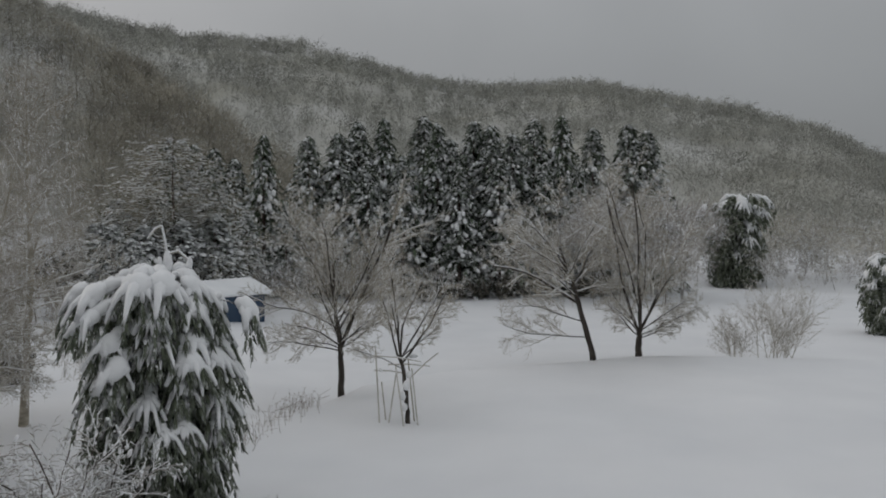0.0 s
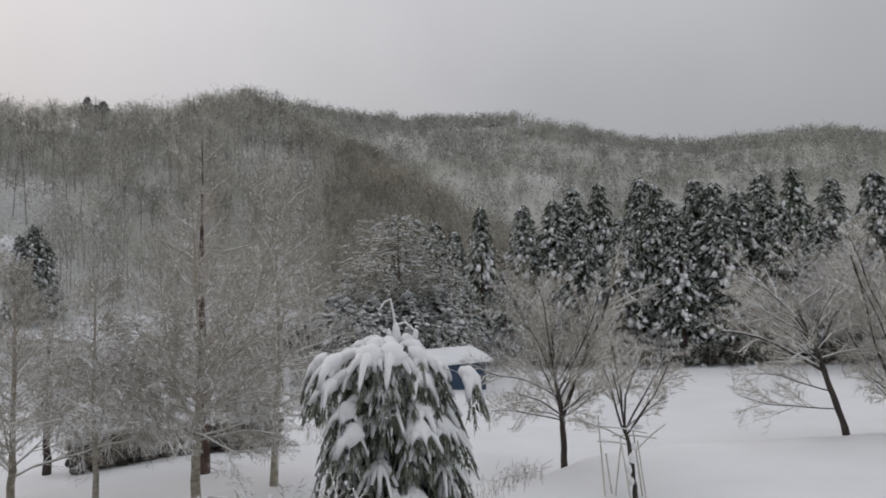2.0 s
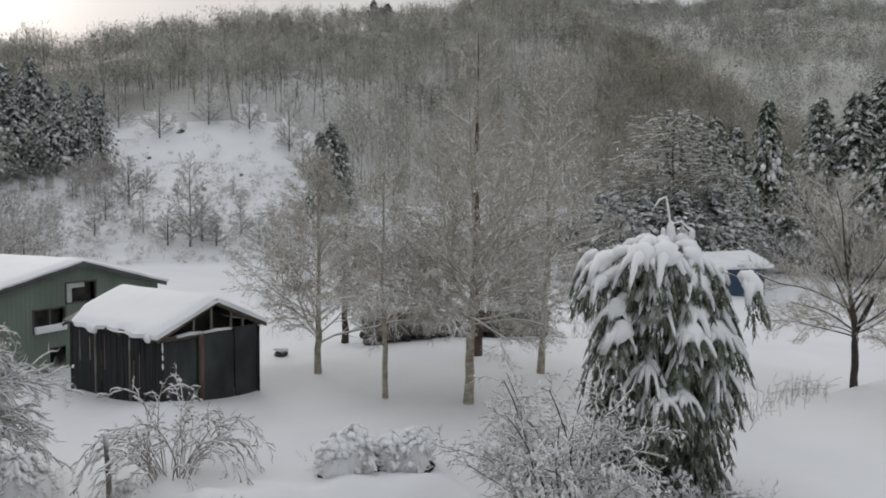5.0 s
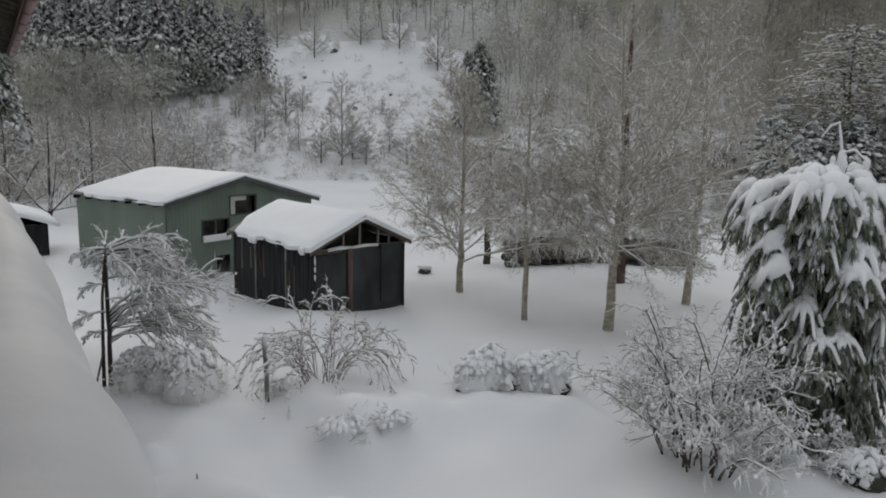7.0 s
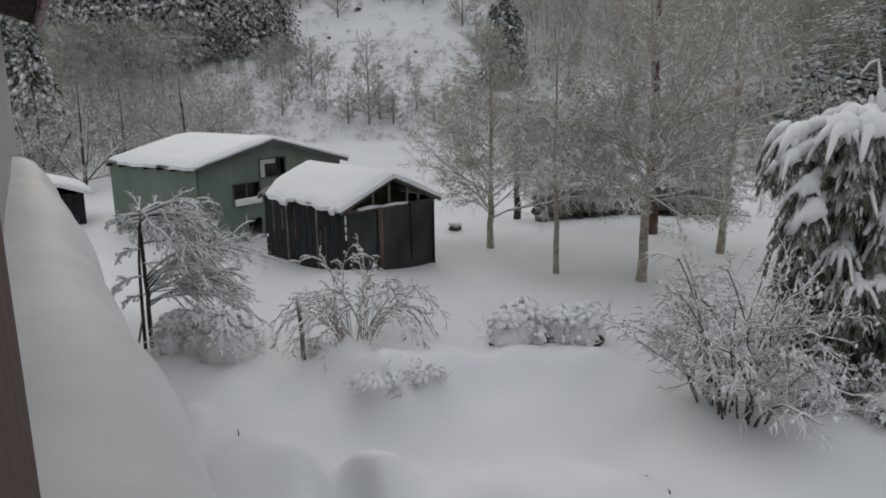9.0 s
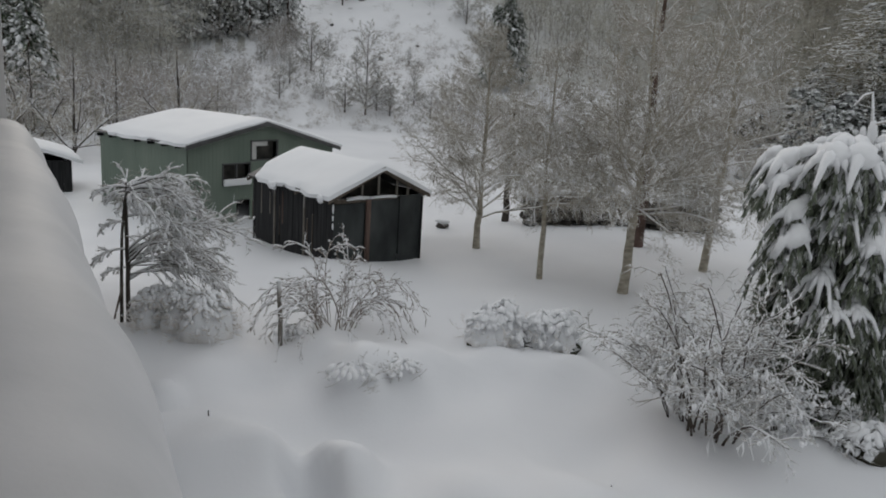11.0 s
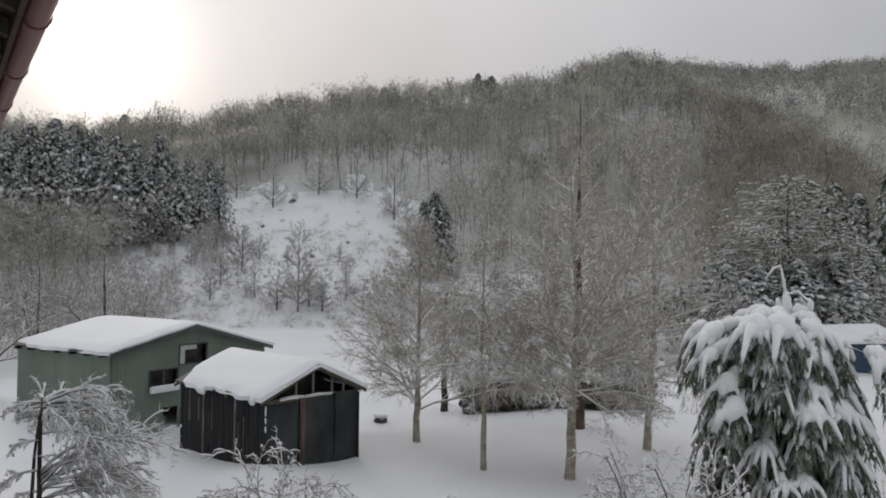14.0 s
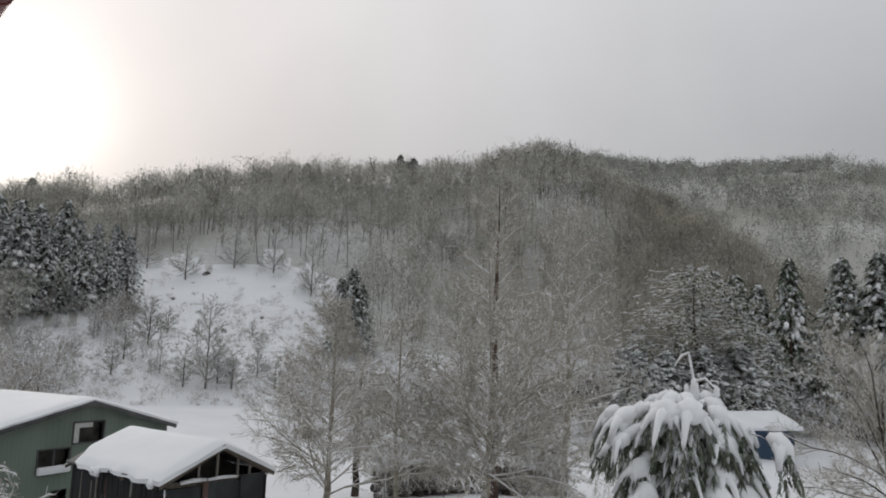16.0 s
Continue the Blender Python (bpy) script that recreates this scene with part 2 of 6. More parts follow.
M_REDWOOD = mat_coated("reddish_wood", (0.05, 0.03, 0.025), (0.10, 0.06, 0.05), 5, None, None, 0.8, (3, 3, 0.3), 0.3)
# dark undergrowth; also the painted shade at the foot of low bushes
M_UNDER = mat_coated("undergrowth_and_foot_shade", (0.022, 0.026, 0.018), (0.06, 0.055, 0.04), 0.4, 0.8, 1.0, relief=0, island=True)
# near-black that stands in for the shade in openings
M_DARK = mat_coated("shade_black", (0.008, 0.008, 0.009), (0.02, 0.02, 0.02), 2, None, None, 0.9)
# the dimness inside barn and shed, put into the colour
M_INSIDE = mat_coated("interior_dimness", (0.03, 0.03, 0.028), (0.09, 0.085, 0.075), 2.5, None, None, 0.9)
M_TIN = mat_coated("roof_tin", (0.06, 0.06, 0.06), (0.11, 0.11, 0.11), 2, None, None, 0.5)
M_GUTTER = mat_coated("brown_gutter", (0.17, 0.075, 0.068), (0.24, 0.11, 0.098), 2, None, None, 0.4, None, 0.05)
# assumed pale grey for the unseen house walls, to bounce light onto the yard
M_WALL_BOUNCE = mat_coated("light_bouncing_wall", (0.33, 0.33, 0.33), (0.42, 0.42, 0.42), 3, None, None, 0.9)
M_PALE = mat_coated("pale_board", (0.5, 0.5, 0.48), (0.62, 0.62, 0.60), 3, None, None, 0.8)
M_BANK = mat_coated("dark_stones", (0.03, 0.028, 0.025), (0.10, 0.09, 0.08), 3, 0.8, 1.0)
M_ROCK = mat_coated("wet_rock", (0.05, 0.048, 0.045), (0.13, 0.12, 0.115), 2, 0.3, 0.6)

# ---- building helpers ----


class Acc:
    """Gathers vertices and faces of one mesh."""

    def __init__(self):
        self.v, self.f = [], []

    def tube(self, pts, radii, sides=3, cap=False):
        """A tapered tube along pts."""
        base = len(self.v)
        n = len(pts)
        for i in range(n):
            a, b = pts[max(i - 1, 0)], pts[min(i + 1, n - 1)]
            dx, dy, dz = b[0] - a[0], b[1] - a[1], b[2] - a[2]
            ln = math.sqrt(dx * dx + dy * dy + dz * dz) or 1e-6
            dx, dy, dz = dx / ln, dy / ln, dz / ln
            if abs(dz) < 0.9:
                h = math.hypot(dx, dy)
                ux, uy, uz = -dy / h, dx / h, 0.0
            else:
                h = math.hypot(dx, dz)
                ux, uy, uz = dz / h, 0.0, -dx / h
            vx, vy, vz = dy * uz - dz * uy, dz * ux - dx * uz, dx * uy - dy * ux
            p, r = pts[i], radii[i]
            for k in range(sides):
                t = 2 * math.pi * k / sides + 0.5
                c, s = math.cos(t) * r, math.sin(t) * r
                self.v.append((p[0] + ux * c + vx * s, p[1] + uy * c + vy * s, p[2] + uz * c + vz * s))
        for i in range(n - 1):
            for k in range(sides):
                k2 = (k + 1) % sides
                a = base + i * sides
                self.f.append((a + k, a + k2, a + sides + k2, a + sides + k))
        if cap:
            self.f.append(tuple(base + k for k in reversed(range(sides))))
            self.f.append(tuple(base + (n - 1) * sides + k for k in range(sides)))

    def blade(self, p, q, w):
        """A thin two-sided needle or twig from p to q."""
        dx, dy = q[0] - p[0], q[1] - p[1]
        h = math.hypot(dx, dy) or 1e-6
        ux, uy = -dy / h * w, dx / h * w
        b = len(self.v)
        self.v += [(p[0] - ux, p[1] - uy, p[2]), (p[0] + ux, p[1] + uy, p[2]), q]
        self.f.append((b, b + 1, b + 2))

    def spike(self, p, q, r):
        """A thin three-sided twig from p to a point at q."""
        b = len(self.v)
        dx, dy = q[0] - p[0], q[1] - p[1]
        h = math.hypot(dx, dy) or 1e-6
        ux, uy = -dy / h * r, dx / h * r
        self.v += [(p[0] + ux, p[1] + uy, p[2]), (p[0] - ux, p[1] - uy, p[2]), (p[0], p[1], p[2] - r * 1.5), q]
        self.f += [(b, b + 1, b + 3), (b + 1, b + 2, b + 3), (b + 2, b, b + 3)]

    def lump(self, c, rx, ry, rz, rng, rings=3, sides=6, axis=0.0, tilt=0.0):
        """An uneven rounded clump."""
        b = len(self.v)
        ca, sa = math.cos(axis), math.sin(axis)
        self.v.append((c[0], c[1], c[2] + rz * rng.uniform(0.9, 1.1)))
        for i in range(1, rings + 1):
            th = math.pi * i / (rings + 1)
            for k in range(sides):
                ph = 2 * math.pi * (k + 0.5 * (i % 2)) / sides
                j = rng.uniform(0.8, 1.2)
                x, y = rx * math.sin(th) * math.cos(ph) * j, ry * math.sin(th) * math.sin(ph) * j
                self.v.append((c[0] + x * ca - y * sa, c[1] + x * sa + y * ca, c[2] + rz * math.cos(th) * rng.uniform(0.85, 1.1) - tilt * x))
        self.v.append((c[0], c[1], c[2] - rz * 0.8))
        last = len(self.v) - 1
        for k in range(sides):
            k2 = (k + 1) % sides
            self.f.append((b, b + 1 + k, b + 1 + k2))
            for i in range(rings - 1):
                a = b + 1 + i * sides
                self.f.append((a + k, a + sides + k, a + sides + k2, a + k2))
            a = b + 1 + (rings - 1) * sides
            self.f.append((a + k, last, a + k2))

    def box(self, x0, y0, z0, x1, y1, z1):
        b = len(self.v)
        self.v += [(x, y, z) for z in (z0, z1) for y in (y0, y1) for x in (x0, x1)]
        self.f += [(b, b + 2, b + 3, b + 1), (b + 4, b + 5, b + 7, b + 6), (b, b + 1, b + 5, b + 4),
                   (b + 2, b + 6, b + 7, b + 3), (b, b + 4, b + 6, b + 2), (b + 1, b + 3, b + 7, b + 5)]

    def prism(self, outline, d):
        """A flat outline (x, y, z points in one plane) made d thick (a vector)."""
        b, n = len(self.v), len(outline)
        self.v += [tuple(p) for p in outline] + [(p[0] + d[0], p[1] + d[1], p[2] + d[2]) for p in outline]
        self.f.append(tuple(b + i for i in reversed(range(n))))
        self.f.append(tuple(b + n + i for i in range(n)))
        for i in range(n):
            j = (i + 1) % n
            self.f.append((b + i, b + j, b + n + j, b + n + i))

    def grid(self, rows):
        """A sheet from rows of points of equal length."""
        b, w = len(self.v), len(rows[0])
        for r in rows:
            self.v += [tuple(p) for p in r]
        for i in range(len(rows) - 1):
            for k in range(w - 1):
                a = b + i * w + k
                self.f.append((a, a + 1, a + w + 1, a + w))

    def mesh(self, name, mat, smooth=False):
        me = bpy.data.meshes.new(name)
        me.from_pydata(self.v, [], self.f)
        me.materials.append(mat)
        if smooth:
            me.shade_smooth()
        return me


def part(name, acc, mat, parent=None, label="", smooth=False):
    ob = new(name, acc.mesh(name, mat, smooth))
    if parent is not None:
        ob.parent = parent
    if label:
        ob["label"] = label
    return ob


def bevelled(ob, width, segments=2):
    md = ob.modifiers.new("bevel", "BEVEL")
    md.width, md.segments, md.limit_method = width, segments, "ANGLE"
    return ob


def thing(name, m, label, category, group="", kind=""):
    ob = new(name)
    ob.empty_display_size = 0.2
    ob.matrix_world = m
    return tagged(ob, label, category, group, kind)


# ---- ground: the snowed-up yard and field, the slopes round the valley ----
def table(az, pairs):
    xs, ys = zip(*pairs)
    return np.interp(az, xs, ys)


def smooth01(t):
    t = np.clip(t, 0, 1)
    return t * t * (3 - 2 * t)


def waves(x, y, s, seed):
    """Soft uneven noise between about -1 and 1."""
    g = np.random.RandomState(seed)
    out = np.zeros_like(x, dtype=float)
    for i in range(7):
        a, f_, p = g.uniform(0, 6.28), g.uniform(0.6, 1.9), g.uniform(0, 6.28)
        out += np.sin((x * np.cos(a) + y * np.sin(a)) * f_ * 6.28 / s + p)
    return out / 3.2


NEAR_EL = [(-180, 3), (0, 0.0), (4, 0.0), (9, 2.5), (13, 5.0), (18, 8.4), (24, 11.8), (28, 13.7), (30, 14.35), (32, 14.25), (36, 13.0), (41, 12.5), (48, 12.0), (56, 10.6),
           (61, 9.2), (67, 8.0), (80, 7.8), (120, 7), (180, 3)]
NEAR_R = [(-180, 220), (9, 150), (13, 160), (18, 180), (24, 205), (30, 225), (41, 210), (56, 190), (67, 200), (80, 200), (180, 220)]
NEAR_BASE = [(-180, 90), (9, 100), (30, 92), (45, 80), (49, 76), (63, 72), (80, 75), (180, 90)]
FAR_EL = [(-180, 4), (-60, 3), (-36, 2.5), (-30.1, 3.9), (-26.2, 6.4), (-21.2, 8.0), (-11.5, 10.3), (-0.3, 10.4), (4, 11.6), (10.1, 13.0), (18.4, 13.2), (26.7, 14.1),
          (33, 13.2), (45, 9), (90, 6), (180, 4)]
# mounds on the yard: x, y, height, width
MOUNDS = [(-24.6, 13.2, -0.55, 2.0), (-17.5, 11.4, 0.42, 1.3), (-9.9, 10.6, 0.16, 0.9), (-9.0, 11.3, 0.18, 0.9), (-12.9, 8.4, 0.28, 1.2), (-10.6, 8.0, 0.40, 0.8), (-10.3, 9.0, 0.30, 0.7), 
          (-12.3, 5.2, 0.22, 0.7), (-8.9, 5.0, 0.3, 0.5), (-9.5, 7.6, -0.2, 0.6), (-5.4, 7.6, 0.2, 0.8), (-14.6, 6.2, 0.25, 1.3), (-6.2, 11.6, 0.15, 1.2), (-9.8, 6.4, -0.25, 0.9), (-11.6, 6.2, -0.2, 1.0),
          (-6.6, 7.4, 0.20, 1.3), (-7.6, 8.9, -0.12, 1.0), (-4.8, 8.2, -0.15, 0.9), (-24.0, 11.0, 0.3, 1.0)]


def height(x, y):
    x, y = np.asarray(x, float), np.asarray(y, float)
    r, az = np.hypot(x, y), np.degrees(np.arctan2(-x, y))
    z = 0.10 * waves(x, y, 14, 3) * smooth01((r - 6) / 10) + 0.055 * waves(x, y, 4.5, 4) * np.clip(1.6 - r / 30, 0.3, 1)
    edge = table(az, [(-180, 38), (-30, 38), (-14, 35.4), (-11, 34.6), (0, 31), (6, 27.5), (9, 24.5), (14, 22), (180, 22)])
    drop = table(az, [(-180, 0.7), (3, 0.7), (9, 0.6), (16, 0.1), (30, 0.0), (180, 0)])
    z = z - drop * smooth01((r - edge) / 2.6)
    for mx, my, h, w in MOUNDS:
        z = z + h * np.exp(-((x - mx) ** 2 + (y - my) ** 2) / (w * w))
    # steep-sided heaps over buried things
    for mx, my, h, w in ((-8.35, 5.75, 0.38, 0.55), (-7.8, 5.65, 0.16, 0.4), (-8.2, 5.08, -0.5, 0.36), (-7.65, 4.9, -0.35, 0.32), (-8.75, 5.25, -0.2, 0.3), (-8.7, 4.1, 0.1, 1.0), (-9.2, 4.6, 0.12, 0.85), (-10.85, 7.55, 0.2, 0.62), (-10.35, 8.45, 0.12, 0.45), (-11.75, 4.45, 0.38, 0.34), (-9.9, 4.0, 0.36, 1.2), (-12.6, 6.1, 0.16, 0.8), (-10.3, 7.5, 0.2, 0.6)):
        z = z + h * np.exp(-(((x - mx) ** 2 + (y - my) ** 2) / (w * w)) ** 1.8)
    # a lip before the low bushes and the hollow in front of it
    side = smooth01((az - 30) / 5) * smooth01((64 - az) / 6)
    z = z + side * (0.16 * np.exp(-((r - 14.1 - 0.3 * np.sin(az * 0.9)) / 0.45) ** 2) - 0.16 * np.exp(-((r - 10.9 - 0.5 * np.sin(az * 0.25)) / 0.9) ** 2))
    z = z + 0.075 * waves(x, y, 2.3, 14) * np.clip(1.5 - r / 12, 0, 1)
    for base, top, el, lumps, seed in ((table(az, NEAR_BASE), table(az, NEAR_R), table(az, NEAR_EL), 1.6, 8),
                                       (125.0, 400.0, table(az, FAR_EL), 3.0, 9)):
        zt = np.maximum(EYE + top * np.tan(np.radians(el)), 0)
        s = (r - base) / (top - base)
        up = np.where(s < 1, 0.75 * np.clip(s, 0, 1) + 0.25 * smooth01(s), 1 - 0.15 * (s - 1))
        hill = zt * np.maximum(up, 0) + lumps * waves(x, y, 55, seed) * smooth01(s * 3) * np.clip(1.3 - s, 0, 1) * np.clip(zt / 20, 0, 1)
        z = np.maximum(z, np.where(s > 0, hill - 0.4 * (1 - smooth01(s * 8)), z))
    # a terrace with cedars over the open slope
    ter = smooth01((r - 98.0) / 1.6) * (1 - smooth01((r - 100) / 14)) * smooth01((az - 58.8) / 1.5) * 1.7
    return z + ter


def ground_z(x, y):
    return float(height(x, y))


def polar(az, r):
    return -r * math.sin(radians(az)), r * math.cos(radians(az))


def stand(az, r):
    """The point on the ground at that bearing and distance."""
    x, y = polar(az, r)
    return Vector((x, y, ground_z(x, y)))


def open_slope(az, r, el):
    """The treeless snow between the woods."""
    w = 1.1 * waves(az * 10, r, 24, 5) + 0.6 * waves(az * 10, r * 3, 9, 6)
    az, el = az + w, el + 0.6 * w
    return (az > 45.5) & (az < 66.5) & (el < table(az, [(45, 4.8), (48, 6.3), (58, 6.0), (60, 5.0), (62, 2.2), (67, 1.6)])) & (r < 130)


def up_slope(az, r):
    return (r - table(az, NEAR_BASE)) / (table(az, NEAR_R) - table(az, NEAR_BASE))


azs = np.concatenate([np.arange(-180, -42, 6), np.arange(-42, 96, 0.5), np.arange(96, 180.1, 6)])
rs = np.concatenate([[1.0, 2.0, 3.0, 4.0], np.exp(np.arange(np.log(5.0), np.log(520), 0.021)), [600, 800, 1200, 2000, 3000]])
A, R = np.meshgrid(azs, rs)
gx, gy = -R * np.sin(np.radians(A)), R * np.cos(np.radians(A))
gz = height(gx, gy)
na = len(azs)
ground_mesh = bpy.data.meshes.new("ground")
verts = np.stack([gx, gy, gz], -1).reshape(-1, 3)
ii = (np.arange(len(rs) - 1)[:, None] * na + np.arange(na - 1)[None, :]).ravel()
quads = np.stack([ii, ii + na, ii + na + 1, ii + 1], -1)
ground_mesh.from_pydata(verts.tolist() + [(0.0, 0.0, float(gz[0].mean()))], [], quads.tolist() + [(len(verts), k, k + 1) for k in range(na - 1)])
for mat_ in (M_GROUND, M_FLOOR, M_FLOOR_FAR):
    ground_mesh.materials.append(mat_)
qa, qr = (A[:-1, :-1] + A[1:, 1:]).ravel() / 2, (R[:-1, :-1] + R[1:, 1:]).ravel() / 2
qz = (gz[:-1, :-1] + gz[1:, 1:]).ravel() / 2
q_el = np.degrees(np.arctan2(qz - EYE, qr))
q_s = up_slope(qa, qr)
q_near = (q_s > 0.12) & (q_s < 1.1) & (qa > 9) & (qa < 85) & ~open_slope(qa, qr, q_el)
q_far = (qr > 130) & (qr < 460) & (qa > -42) & (qa < 36) & ~(q_near & (qr < 240))
kind_ = np.where(q_far, 2, np.where(q_near, 1, 0)).astype(np.int32)
ground_mesh.polygons.foreach_set("material_index", np.concatenate([kind_, np.zeros(na - 1, dtype=np.int32)]))
ground_mesh.shade_smooth()
tagged(new("ground", ground_mesh), "deep smooth snow over yard, field and slopes", "ground", kind="structure")

# ---- woods on the slopes ----
def wood(name, label, count, az0, az1, r0, r1, seed, mat, tall, accept, twigs=34, tw=0.10, spread=0.22, rise=(0.7, 1.6), stem=1.0, trim=None, ref=None, clumps=12, deep=0.40):
    """Many bare trees, each a dark stem with limbs and a crown of short twigs in clumps, as one mesh."""
    g = np.random.RandomState(seed)
    az = g.uniform(az0, az1, count * 4)
    r = np.sqrt(g.uniform(r0 * r0, r1 * r1, count * 4))
    x, y = -r * np.sin(np.radians(az)), r * np.cos(np.radians(az))
    z = height(x, y)
    el = np.degrees(np.arctan2(z - EYE, r))
    keep = accept(az, r, el, g)
    x, y, z, r = x[keep][:count], y[keep][:count], z[keep][:count], r[keep][:count]
    n = len(x)
    # coarser twigs on the trees that stand farther away
    fat = np.clip(r / ref, 0.7, 1.6) if ref else np.ones(n)
    h = g.uniform(tall[0], tall[1], n)
    if trim:
        h = h * trim(x, y)
    base = np.stack([x, y, z - 0.2], -1)
    lean = np.concatenate([g.normal(0, 0.06 if stem == 1 else 0.2, (n, 2)), np.ones((n, 1))], 1)
    tip = base + lean * h[:, None]
    dark, tris = [], []
    ang = g.uniform(0, 6.28, n)
    wd = ((0.0052 * h + 0.012) * fat * np.where(g.uniform(0, 1, n) < 0.5, 1.0, 0.4))[:, None] * stem
    for k in range(2):
        d = np.stack([np.cos(ang + k * 1.57), np.sin(ang + k * 1.57), np.zeros(n)], -1) * wd
        dark.append(np.stack([base - d, base + d, tip], 1))
    # main branches
    wide = spread * h * g.uniform(0.75, 1.3, n)
    lo = g.uniform(0.25, 0.7, (n, 7))
    root = base[:, None] + (tip - base)[:, None] * lo[..., None]
    a = g.uniform(0, 6.28, (n, 7))
    out = wide[:, None] * g.uniform(0.5, 1.0, (n, 7))
    end = root + np.stack([np.cos(a) * out, np.sin(a) * out, out * g.uniform(rise[0], rise[1], (n, 7))], -1)
    side = np.stack([-np.sin(a), np.cos(a), np.zeros((n, 7))], -1) * (tw * (0.6 if stem == 1 else 0.35) * fat)[:, None, None]
    (dark if stem == 1 else tris).append(np.stack([root - side, root + side, end], 2).reshape(-1, 3, 3))
    # a rounded crown of short fine twigs, gathered in uneven clumps
    clump = g.normal(0, 1, (n, clumps, 3))
    clump /= np.linalg.norm(clump, axis=2, keepdims=True)
    clump *= g.uniform(0.3, 0.9, (n, clumps, 1))
    pick = g.randint(0, clumps, (n, twigs))
    q = clump[np.arange(n)[:, None], pick] + g.normal(0, 0.2, (n, twigs, 3))
    way = q / (np.linalg.norm(q, axis=2, keepdims=True) + 1e-6) + g.normal(0, 0.7, (n, twigs, 3)) + np.array([0, 0, 0.18 if stem == 1 else -0.05])
    way /= np.linalg.norm(way, axis=2, keepdims=True)
    size = np.stack([wide, wide, (deep - 0.25 * spread) * h], -1)[:, None]
    mid = base[:, None] + (tip - base)[:, None] * (1.04 - deep if stem == 1 else 0.55) + q * size
    ln = (h[:, None] * g.uniform(0.045, 0.115, (n, twigs)))[..., None]
    side = np.cross(way, g.normal(0, 1, (n, twigs, 3)))
    side *= tw * 0.5 * fat[:, None, None] * g.uniform(0.6, 1.4, (n, twigs, 1)) / (np.linalg.norm(side, axis=2, keepdims=True) + 1e-6)
    crown = np.stack([mid - side, mid + side, mid + way * ln], 2)
    # some crowns are fuller than others
    full = g.uniform(0, 1, (n, twigs)) < g.uniform(0.5, 1.15, (n, 1))
    tris.append(crown[full])
    nd = sum(len(d) for d in dark)
    v = np.concatenate(dark + tris).reshape(-1, 3)
    me = bpy.data.meshes.new(name)
    m = len(v)
    me.vertices.add(m)
    me.vertices.foreach_set("co", v.ravel().astype(np.float32))
    me.loops.add(m)
    me.loops.foreach_set("vertex_index", np.arange(m, dtype=np.int32))
    me.polygons.add(m // 3)
    me.polygons.foreach_set("loop_start", np.arange(0, m, 3, dtype=np.int32))
    me.polygons.foreach_set("loop_total", np.full(m // 3, 3, dtype=np.int32))
    me.materials.append(mat)
    me.materials.append(M_TRUNKS)
    me.polygons.foreach_set("material_index", (np.arange(m // 3) < nd).astype(np.int32))
    me.update(calc_edges=True)
    return tagged(new(name, me), label, "wood", kind="stuff")


def near_wood(az, r, el, g):
    s = up_slope(az, r)
    gap = (az > 42.9) & (az < 45.8) & (r < 99)
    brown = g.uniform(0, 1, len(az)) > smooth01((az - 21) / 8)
    thick = 0.85 + 0.5 * waves(az * 4, r, 30, 35)
    return (s > 0.05) & (s < 1.0) & ~open_slope(az, r, el) & ~gap & ~brown & (g.uniform(0, 1, len(az)) < np.clip(thick, 0.35, 1)) & ((s < 0.93) | (g.uniform(0, 1, len(az)) < 0.3))


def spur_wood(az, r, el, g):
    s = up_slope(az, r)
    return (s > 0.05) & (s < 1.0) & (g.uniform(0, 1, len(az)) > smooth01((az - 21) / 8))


def far_wood(az, r, el, g):
    thick = 0.95 + 0.75 * waves(az * 6, r, 90, 31) + 0.3 * waves(az * 6, r * 0.5, 30, 32)
    return ((r > table(az, NEAR_R) * 0.9) | (az < 16)) & (g.uniform(0, 1, len(az)) < np.clip(thick + 0.6 * (r > 365), 0.62, 1))


def crest_trim(x, y):
    """Trees grow lower towards the ridge."""
    r, az = np.hypot(x, y), np.degrees(np.arctan2(-x, y))
    return 1 - 0.3 * smooth01((up_slope(az, r) - 0.8) / 0.15)


wood("near_hill_wood", "bare grey deciduous wood on the snowy hillside", 1750, 20, 84, 74, 240, 21, M_FOREST, (6.5, 11.5), near_wood, 330, 0.07, 0.28, trim=crest_trim, ref=130, deep=0.44)
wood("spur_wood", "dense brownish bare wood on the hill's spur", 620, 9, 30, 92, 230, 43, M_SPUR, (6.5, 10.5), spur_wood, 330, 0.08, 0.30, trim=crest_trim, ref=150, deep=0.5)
wood("far_mountain_wood", "bare grey wood on the far snowy mountain", 4800, -40, 34, 128, 430, 22, M_FOREST_FAR, (6, 10), far_wood, 118, 0.245, 0.40, (0.5, 1.2), 0.55, ref=280, deep=0.5)


def near_crest(az, r, el, g):
    s = up_slope(az, r)
    return (s > 0.95) & (s < 1.02)


wood("ridge_wood", "rounded bare crowns along the ridge", 150, 12, 84, 150, 240, 41, M_FOREST, (4.0, 9.5), near_crest, 460, 0.08, 0.36, (0.6, 1.3), 0.95, clumps=9)
wood("far_ridge_wood", "rounded bare crowns along the far ridge", 190, -38, 34, 385, 405, 42, M_FOREST_FAR, (5.0, 12.0), far_wood, 210, 0.24, 0.5, (0.5, 1.2), 0.55)


def valley_brush(az, r, el, g):
    return (r > table(az, [(60, 64), (63, 56), (70, 50), (80, 48)])) & (r < table(az, [(60, 70), (63, 84), (80, 96)])) & (az > 63.6 + 1.2 * waves(az * 0, r, 9, 33))


